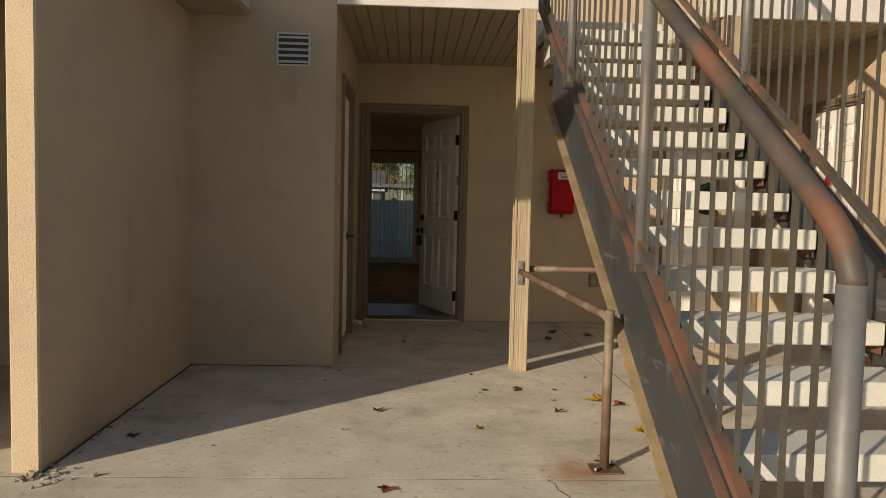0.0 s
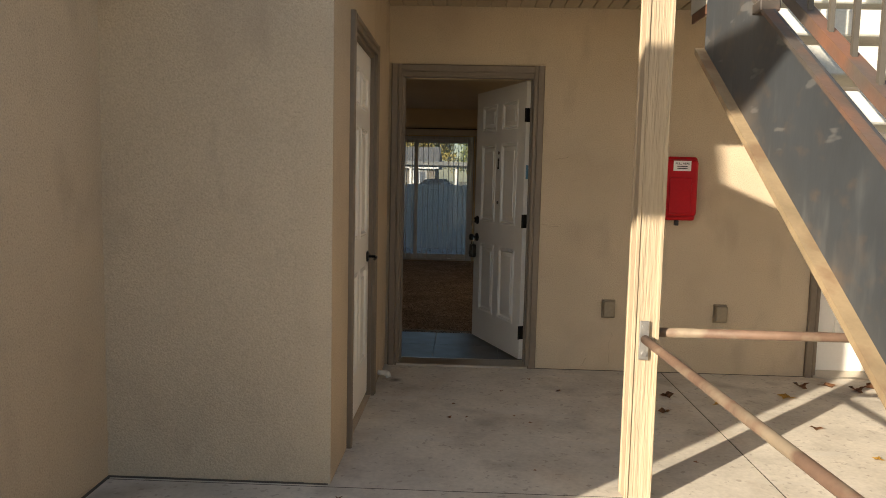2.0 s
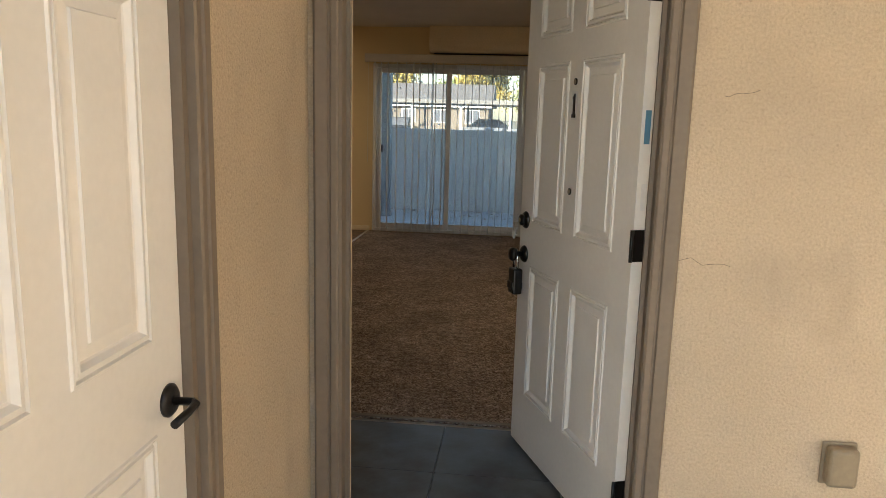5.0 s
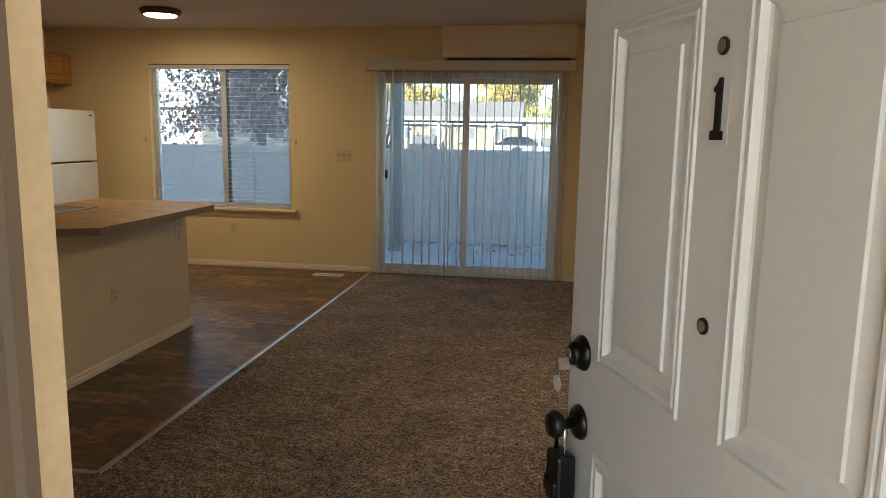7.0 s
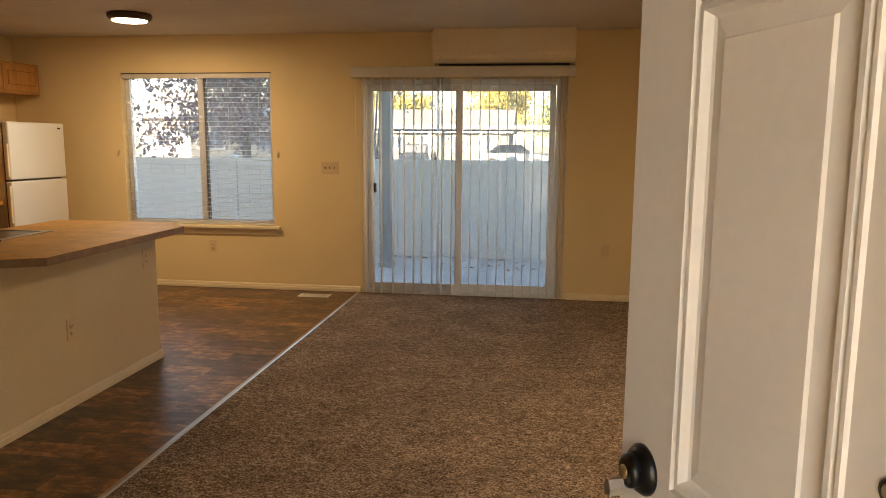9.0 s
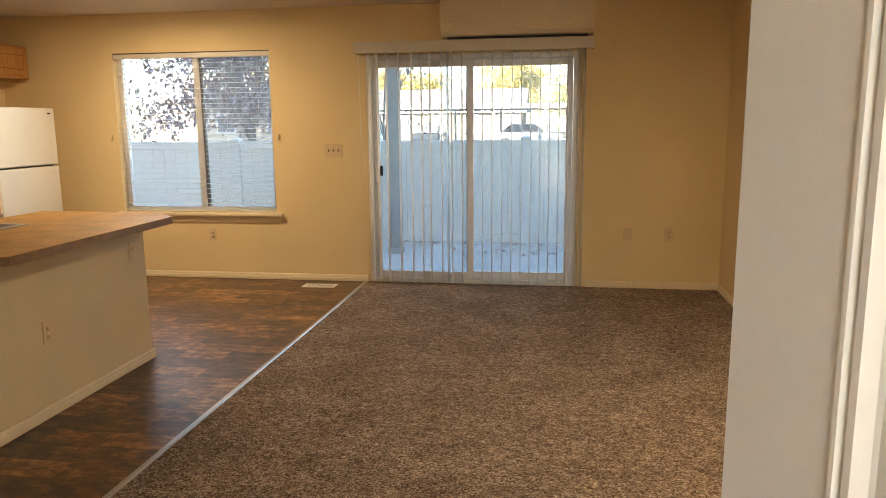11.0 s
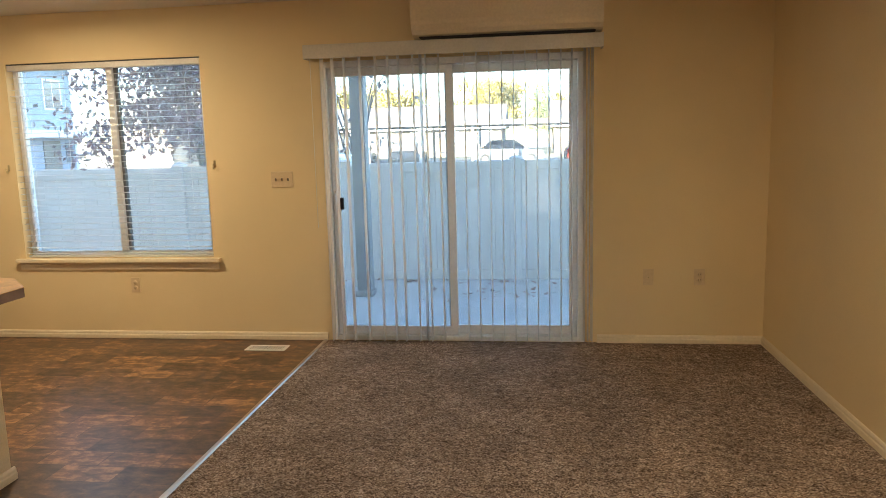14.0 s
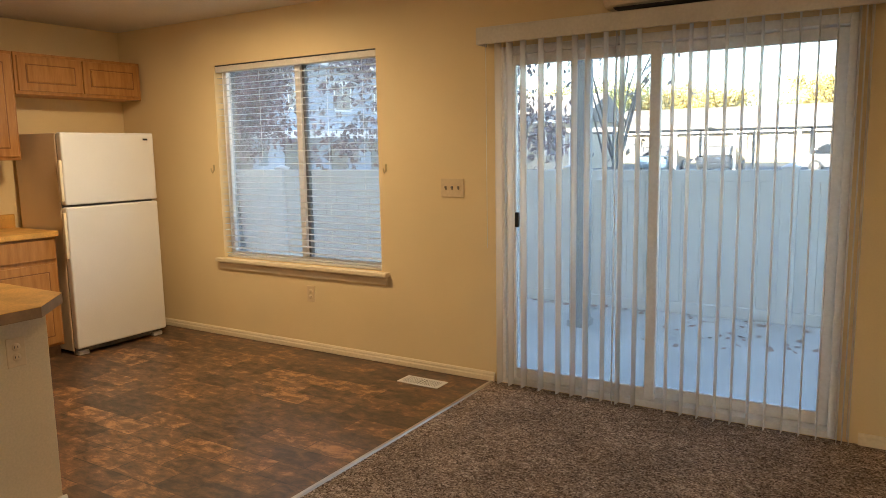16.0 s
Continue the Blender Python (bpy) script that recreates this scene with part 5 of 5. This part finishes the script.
# base cabinets under the bar, on the kitchen side
bcab = thing("base_cabinet", "oak base cabinet under the bar", "cabinet", pose(0, 0, 0))
part("body", box(-2.80, PX - 0.122, PY0 + 0.02, PY1 - 0.01, 0.09, 0.878), OAK, bcab)
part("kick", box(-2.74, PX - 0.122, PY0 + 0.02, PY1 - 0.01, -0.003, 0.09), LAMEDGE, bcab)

# ---------------------------------------------------------------- kitchen wall
def cabinet_front(parent, y0, y1, z0, z1, x, name="door"):
    """Framed oak front that looks along +x."""
    d = part(name, box(x, x + 0.018, y0, y1, z0, z1, 0.003), OAK, parent)
    i = 0.055
    if z1 - z0 > 0.2:
        # flat darker plate: the groove's shade is put into the oak colour
        bm = prism([(y0 + i, z0 + i), (y1 - i, z0 + i), (y1 - i, z1 - i), (y0 + i, z1 - i)], "x", x + 0.018, x + 0.020)
        part("groove", bm, OAKSHADE, d)
        part("field", box(x + 0.018, x + 0.024, y0 + i + 0.008, y1 - i - 0.008, z0 + i + 0.008, z1 - i - 0.008, 0.004), OAK, d)
    return d


def base_unit(y0, y1):
    c = thing("base_cabinet", "oak base cabinet with a drawer and door", "cabinet", group="kitchen base cabinets")
    part("body", box(LEFT + 0.002, -4.375, y0, y1, 0.09, 0.88), OAK, c)
    part("kick", box(LEFT + 0.002, -4.43, y0, y1, -0.003, 0.09), LAMEDGE, c)
    cabinet_front(c, y0 + 0.015, y1 - 0.015, 0.72, 0.865, -4.375, "drawer_front")
    cabinet_front(c, y0 + 0.015, y1 - 0.015, 0.11, 0.69, -4.375)


for k in range(3):
    base_unit(5.655 - (k + 1) * 0.62, 5.655 - k * 0.62)
ct = thing("counter", "tan laminate kitchen counter with backsplash", "counter")
part("top", box(LEFT + 0.002, -4.335, 3.79, 5.665, 0.88, 0.92, 0.006, 2), LAMINATE, ct)
part("backsplash", box(LEFT + 0.002, LEFT + 0.022, 3.79, 5.665, 0.92, 1.02, 0.003), LAMINATE, ct)


def wall_unit(y0, y1, z0, z1, doors, label):
    c = thing("wall_cabinet", label, "cabinet", group="kitchen wall cabinets")
    part("body", box(LEFT + 0.002, -4.62, y0, y1, z0, z1, 0.003), OAK, c)
    w = (y1 - y0 - 0.03) / doors
    for k in range(doors):
        cabinet_front(c, y0 + 0.02 + k * w, y0 + 0.01 + (k + 1) * w, z0 + 0.025, z1 - 0.025, -4.62)


wall_unit(5.61, 6.62, 1.885, 2.18, 2, "short oak wall cabinet above the refrigerator")
wall_unit(4.995, 5.605, 1.42, 2.18, 1, "tall oak wall cabinet above the counter")
wall_unit(4.38, 4.99, 1.42, 2.18, 1, "tall oak wall cabinet above the counter")

fr = thing("refrigerator", "white top-freezer refrigerator, closed", "refrigerator", pose(0, 0, -0.003))
FY0, FY1, FX = 5.69, 6.44, -4.26
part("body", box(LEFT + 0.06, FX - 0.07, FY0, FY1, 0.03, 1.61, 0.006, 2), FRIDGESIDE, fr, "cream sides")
part("gasket", box(FX - 0.07, FX - 0.058, FY0 + 0.01, FY1 - 0.01, 0.10, 1.60), FRIDGEGREY, fr)
dlow = part("door", box(FX - 0.058, FX, FY0, FY1, 0.055, 1.085, 0.012, 3), FRIDGE, fr)
dtop = part("door", box(FX - 0.058, FX, FY0, FY1, 1.10, 1.612, 0.012, 3), FRIDGE, fr)
part("handle", box(FX - 0.035, FX - 0.005, FY0 - 0.020, FY0 + 0.001, 0.72, 1.05, 0.006, 2), TRIMPAINT, dlow)
part("handle", box(FX - 0.035, FX - 0.005, FY0 - 0.020, FY0 + 0.001, 1.13, 1.42, 0.006, 2), TRIMPAINT, dtop)
part("badge", box(FX, FX + 0.002, FY1 - 0.095, FY1 - 0.055, 1.555, 1.570), INK, dtop)
part("kick_grille", box(FX - 0.065, FX - 0.055, FY0 + 0.01, FY1 - 0.01, 0.015, 0.055), FRIDGEGREY, fr)
for y in (FY0 + 0.06, FY1 - 0.06):
    part("foot", box(FX - 0.10, FX - 0.03, y - 0.04, y + 0.04, 0.0, 0.03, 0.004), VINYLWHITE, fr)

# ---------------------------------------------------------------- behind the house
fence = thing("fence", "white vinyl privacy fence along the patio", "fence", pose(0, 9.30, -0.10))
FT = 1.33
posts = [-9.48, -7.59, -5.70, -3.81, -1.92, -0.03, 1.86, 3.75]
for x in posts:
    p = part("fence_post", box(x - 0.062, x + 0.062, -0.062, 0.062, 0.0, FT + 0.015, 0.004), FENCE, fence)
    part("cap", lathe([(0.0, FT + 0.06), (0.03, FT + 0.05), (0.096, FT + 0.028), (0.096, FT + 0.014), (0.0, FT + 0.014)], Matrix.Translation((x, 0, 0)) @ Matrix.Rotation(radians(45), 4, "Z"), 4), FENCE, p)
for a, b in zip(posts, posts[1:]):
    part("top_rail", box(a + 0.062, b - 0.062, -0.025, 0.025, FT - 0.10, FT, 0.004), FENCE, fence)
    part("bottom_rail", box(a + 0.062, b - 0.062, -0.025, 0.025, 0.03, 0.15, 0.004), FENCE, fence)
    n = 11
    w = (b - a - 0.124) / n
    for k in range(n):
        x = a + 0.062 + k * w
        part("board", box(x + 0.001, x + w - 0.001, -0.011, 0.011, 0.15, FT - 0.10, 0.002), FENCE, fence)
pp = thing("patio_post", "grey square post that carries the balcony", "post", pose(-1.50, 8.44, -0.05))
part("shaft", box(-0.07, 0.07, -0.07, 0.07, 0.0, 2.67, 0.004), GREYPOST, pp)
part("base_shoe", box(-0.085, 0.085, -0.085, 0.085, 0.0, 0.06, 0.004), ZINC, pp)

LEAF_DARK = mat("leaf_plum", (0.31, 0.19, 0.20), 0.4, var=0.3, scale=4)
LEAF_PALE = mat("leaf_pale", (0.42, 0.36, 0.33), 0.4, var=0.2, scale=4)
LEAF_GOLD = mat("leaf_gold", (0.44, 0.35, 0.08), 0.7, var=0.25, scale=2)
LEAF_GREEN = mat("leaf_green", (0.20, 0.23, 0.06), 0.7, var=0.25, scale=2)
BARK = mat("bark", (0.20, 0.17, 0.145), 0.95, var=0.2, scale=12, bump=0.6, bump_dist=0.01)


def tree(name, label, x, y, h, crown_r, crown_z, leaf, leafsize, count, seed, leaf2=None, trunk=0.08, flat=1.0, limbs=9):
    r = random.Random(seed)
    t = thing(name, label, "tree", pose(x, y, -0.14))
    bm = tube((0, 0, 0), (0.04, 0.02, crown_z * 0.75), trunk, 10, trunk * 0.6)
    tips = []
    for k in range(limbs):
        a = k * 2.4 + r.uniform(-0.4, 0.4)
        z0 = crown_z * r.uniform(0.45, 0.75)
        rr = crown_r * r.uniform(0.5, 0.9)
        mid = Vector((0.45 * rr * math.cos(a), 0.45 * rr * math.sin(a), z0 + (h - z0) * 0.4))
        tip = Vector((rr * math.cos(a), rr * math.sin(a), z0 + (h - z0) * r.uniform(0.5, 0.9)))
        add_tube(bm, (0.02, 0.01, z0), mid, trunk * 0.42, 6, trunk * 0.26)
        add_tube(bm, mid, tip, trunk * 0.26, 5, trunk * 0.07)
        for q in range(3):
            tw = mid.lerp(tip, r.uniform(0.2, 0.9))
            add_tube(bm, tw, tw + Vector((r.uniform(-1, 1), r.uniform(-1, 1), r.uniform(0.1, 0.9))) * crown_r * 0.35, trunk * 0.10, 4, trunk * 0.03)
        tips += [mid, tip, mid.lerp(tip, 0.5)]
    part("trunk", bm, BARK, t)

    def foliage(n, material, nm):
        vs, fs = [], []
        clumps = [Vector((crown_r * r.gauss(0, 0.42), crown_r * r.gauss(0, 0.42), crown_z + (h - crown_z) * r.uniform(-0.35, 0.95) * flat)) for _ in range(60)]
        clumps += [Vector(q) for q in tips]
        for _ in range(n):
            c = r.choice(clumps)
            p = c + Vector((r.gauss(0, 1), r.gauss(0, 1), r.gauss(0, 0.8))) * crown_r * 0.14
            q = Euler((r.uniform(0, 6.28), r.uniform(0, 6.28), r.uniform(0, 6.28))).to_matrix()
            s = leafsize * r.uniform(0.6, 1.3)
            b = len(vs)
            vs += [p + q @ Vector(v) for v in ((-s, 0, 0), (0, -0.55 * s, 0.12 * s), (s, 0, 0), (0, 0.55 * s, 0.12 * s))]
            fs.append((b, b + 1, b + 2, b + 3))
        me = bpy.data.meshes.new(nm)
        me.from_pydata([tuple(v) for v in vs], [], fs)
        me.materials.append(material)
        ob = new(nm, me)
        ob.parent = t
        ob["kind"] = "stuff"
    if count:
        foliage(count, leaf, "crown")
    if leaf2:
        foliage(count // 4, leaf2, "pale_leaves")
    return t


tree("plum_tree", "purple-leaved plum tree behind the white fence", -4.45, 11.2, 4.7, 1.6, 2.4, LEAF_DARK, 0.047, 15500, 11, LEAF_PALE, 0.09)
tree("plum_tree", "purple-leaved plum tree behind the white fence", -8.7, 11.3, 4.1, 1.35, 2.2, LEAF_DARK, 0.052, 8200, 17, LEAF_PALE, 0.09)
tree("bare_tree", "slender nearly bare tree behind the fence", -2.6, 12.4, 4.2, 1.3, 2.0, LEAF_PALE, 0.05, 260, 4, None, 0.045)
for i, (x, y, h, r_, lf) in enumerate(((-17, 92, 7.6, 4.2, LEAF_GOLD), (-9.5, 104, 6.5, 4, LEAF_GREEN), (-4.5, 90, 8.4, 4.2, LEAF_GOLD), (2.5, 106, 7, 3.6, LEAF_GREEN), (-24, 96, 8.5, 5.5, LEAF_GOLD), (9, 92, 8.8, 4.4, LEAF_GOLD), (-31, 92, 9, 6, LEAF_GREEN), (15, 98, 9, 5.5, LEAF_GREEN), (-40, 98, 9, 6, LEAF_GOLD), (23, 96, 9, 6, LEAF_GOLD))):
    tree("autumn_tree", "yellow autumn tree beyond the carports" if lf is LEAF_GOLD else "green tree beyond the carports", x, y, h, r_, h * 0.55, lf, 0.19, 8000, 20 + i, None, 0.2)

SIDING = mat("pale_siding", (0.20, 0.172, 0.135), 0.8, var=0.05)
CREAMSIDE = mat("cream_siding", (0.50, 0.44, 0.34), 0.8, var=0.05)
BLUESIDE = mat("blue_grey_siding", (0.33, 0.38, 0.45), 0.8, var=0.06)
SHINGLE = mat("shingle", (0.17, 0.16, 0.15), 0.9, var=0.15, fine=20, bump=0.4)
DARKGLASS = mat("dark_pane", (0.14, 0.15, 0.17), 0.12, var=0.05)
ASPHALT = mat("asphalt", (0.06, 0.06, 0.062), 0.9, var=0.15, fine=60, bump=0.4)
structure("road", box(-60, 60, 18, 60, -0.15, -0.11), ASPHALT, "asphalt car park behind the houses", "road")


def house(x0, x1, y0, y1, eaves, ridge, wallmat, label, wins, storeys=1):
    h = thing("house", label, "house", pose(0, 0, -0.14))
    part("wall", box(x0, x1, y0, y1, 0, eaves), wallmat, h)
    ym = (y0 + y1) / 2
    part("roof", prism([(y0 - 0.5, eaves - 0.08), (y1 + 0.5, eaves - 0.08), (y1 + 0.5, eaves + 0.05), (ym, ridge), (y0 - 0.5, eaves + 0.05)], "x", x0 - 0.4, x1 + 0.4), SHINGLE, h)
    part("fascia", box(x0 - 0.41, x1 + 0.41, y0 - 0.53, y0 - 0.50, eaves - 0.16, eaves + 0.06), VINYLWHITE, h)
    for s in range(storeys):
        z = 1.0 + s * 2.75
        for k in range(wins):
            cx = x0 + (k + 0.5) * (x1 - x0) / wins
            w = part("window", box(cx - 0.72, cx + 0.72, y0 - 0.06, y0 + 0.02, z, z + 1.35, 0.01), VINYLWHITE, h)
            part("pane", box(cx - 0.62, cx - 0.03, y0 - 0.075, y0 - 0.05, z + 0.09, z + 1.26), DARKGLASS, w)
            part("pane", box(cx + 0.03, cx + 0.62, y0 - 0.075, y0 - 0.05, z + 0.09, z + 1.26), DARKGLASS, w)
    return h


def apartment_house(x, y0, y1, depth, eaves, ridge, label):
    """Two storeys, its long front turned along +x."""
    h = thing("house", label, "house", pose(0, 0, -0.14))
    part("wall", box(x - depth, x, y0, y1, 0, eaves), BLUESIDE, h)
    xm = x - depth / 2
    part("roof", prism([(x - depth - 0.6, eaves - 0.08), (x + 0.6, eaves - 0.08), (x + 0.6, eaves + 0.06), (xm, ridge), (x - depth - 0.6, eaves + 0.06)], "y", y0 - 0.4, y1 + 0.4), SHINGLE, h)
    part("fascia", box(x + 0.60, x + 0.64, y0 - 0.4, y1 + 0.4, eaves - 0.2, eaves + 0.06), VINYLWHITE, h)
    part("trim_band", box(x, x + 0.9, y0, y1, 2.25, 2.65, 0.02), VINYLWHITE, h, "white band between the storeys")
    part("corner_board", box(x, x + 0.05, y1 - 0.25, y1, 0, eaves - 0.1), VINYLWHITE, h)
    n = int((y1 - y0) / 3.4)
    for k in range(n):
        cy = y0 + (k + 0.5) * (y1 - y0) / n
        w = part("window", box(x, x + 0.07, cy - 0.75, cy + 0.75, 3.75, 5.4, 0.01), VINYLWHITE, h)
        for q in (-0.34, 0.34):
            part("pane", box(x + 0.05, x + 0.08, cy + q - 0.30, cy + q + 0.30, 3.85, 5.3), DARKGLASS, w)
        d = part("door", box(x, x + 0.06, cy - 1.1, cy + 0.3, 0.0, 2.1, 0.01), SIDING, h)
        part("pane", box(x + 0.05, x + 0.075, cy + 0.7, cy + 1.3, 0.9, 2.0), DARKGLASS, d)


apartment_house(-26, 15, 40.5, 9, 6.3, 8.6, "two-storey blue-grey apartment house with white trim")
house(-29.0, -17.5, 50, 58, 3.4, 5.4, CREAMSIDE, "cream single-storey house in full sun", 3)
house(-22, -3.0, 70, 80, 2.7, 5.0, SIDING, "long low tan house in full sun", 6)
house(2.0, 18, 71, 81, 2.7, 5.2, SIDING, "long low tan house in full sun", 6)


def carport(x0, x1, y0, y1):
    c = thing("carport", "low flat grey carport roof on posts", "carport", pose(0, 0, -0.11))
    part("roof", box(x0, x1, y0, y1, 2.35, 2.62, 0.03), mat("carport_white", (0.22, 0.215, 0.20), 0.5) if "carport_white" not in bpy.data.materials else bpy.data.materials["carport_white"], c)
    n = int((x1 - x0) / 3) + 1
    for k in range(n):
        for y in (y0 + 0.5, y1 - 0.5):
            x = x0 + 0.3 + k * (x1 - x0 - 0.6) / (n - 1)
            part("post", box(x - 0.07, x + 0.07, y - 0.07, y + 0.07, 0, 2.35), VINYLWHITE, c)


carport(-16.0, 3.0, 43, 50)


def car(x, y, rot, paint, label):
    c = thing("car", label, "car", pose(x, y, -0.11, 0, 0, rot), group="parked cars")
    hull = prism([(-2.2, 0.28), (2.2, 0.28), (2.22, 0.55), (2.1, 0.78), (1.25, 0.90), (-1.75, 0.95), (-2.15, 0.88), (-2.25, 0.55)], "y", -0.88, 0.88)
    bmesh.ops.bevel(hull, geom=list(hull.edges), offset=0.06, segments=2, affect="EDGES")
    part("body", hull, paint, c)
    cabin = prism([(-1.75, 0.93), (1.20, 0.88), (0.45, 1.42), (-1.05, 1.44)], "y", -0.74, 0.74)
    bmesh.ops.bevel(cabin, geom=list(cabin.edges), offset=0.06, segments=2, affect="EDGES")
    part("windows", cabin, DARKGLASS, c)
    part("roof", box(-1.0, 0.42, -0.70, 0.70, 1.41, 1.47, 0.025, 2), paint, c)
    for wx in (-1.4, 1.38):
        for wy in (-0.84, 0.84):
            w = part("wheel", tube((wx, wy - 0.10, 0.32), (wx, wy + 0.10, 0.32), 0.32, 20), INK, c)
            part("rim", tube((wx, wy - 0.105, 0.32), (wx, wy + 0.105, 0.32), 0.19, 14), ALU, w)


car(-11.0, 46.2, 90, mat("paint_blue", (0.10, 0.17, 0.26), 0.25, 0.3), "blue parked car under the carport")
car(-7.5, 45.4, 90, mat("paint_dark", (0.03, 0.035, 0.04), 0.25, 0.3), "dark parked car by the carport")
car(-1.5, 47.0, 0, mat("paint_silver", (0.35, 0.37, 0.40), 0.3, 0.5), "silver parked car by the carport")
car(3.0, 49.6, 90, mat("paint_red", (0.35, 0.05, 0.03), 0.25, 0.2), "red parked car by the carport")
# low sweepings of dead leaves at the foot of the fence
lm = bmesh.new()
lr = random.Random(8)
for k in range(150):
    x = lr.uniform(-2.5, 3.5) if k < 110 else lr.gauss(-0.2, 0.35)
    y = 9.22 - abs(lr.gauss(0, 0.12)) if k < 110 else lr.gauss(8.55, 0.18)
    s = lr.uniform(0.02, 0.05)
    q = pose(x, y, -0.045, lr.uniform(-25, 25), lr.uniform(-25, 25), lr.uniform(0, 360))
    lm.faces.new([lm.verts.new(q @ Vector(v)) for v in ((-s, 0, 0), (0, -0.6 * s, 0), (s, 0, 0.004), (0, 0.6 * s, 0))])
solo("leaf_litter", lm, LEAF_B, "scattered dead leaves on the patio slab", "leaves", kind="stuff")
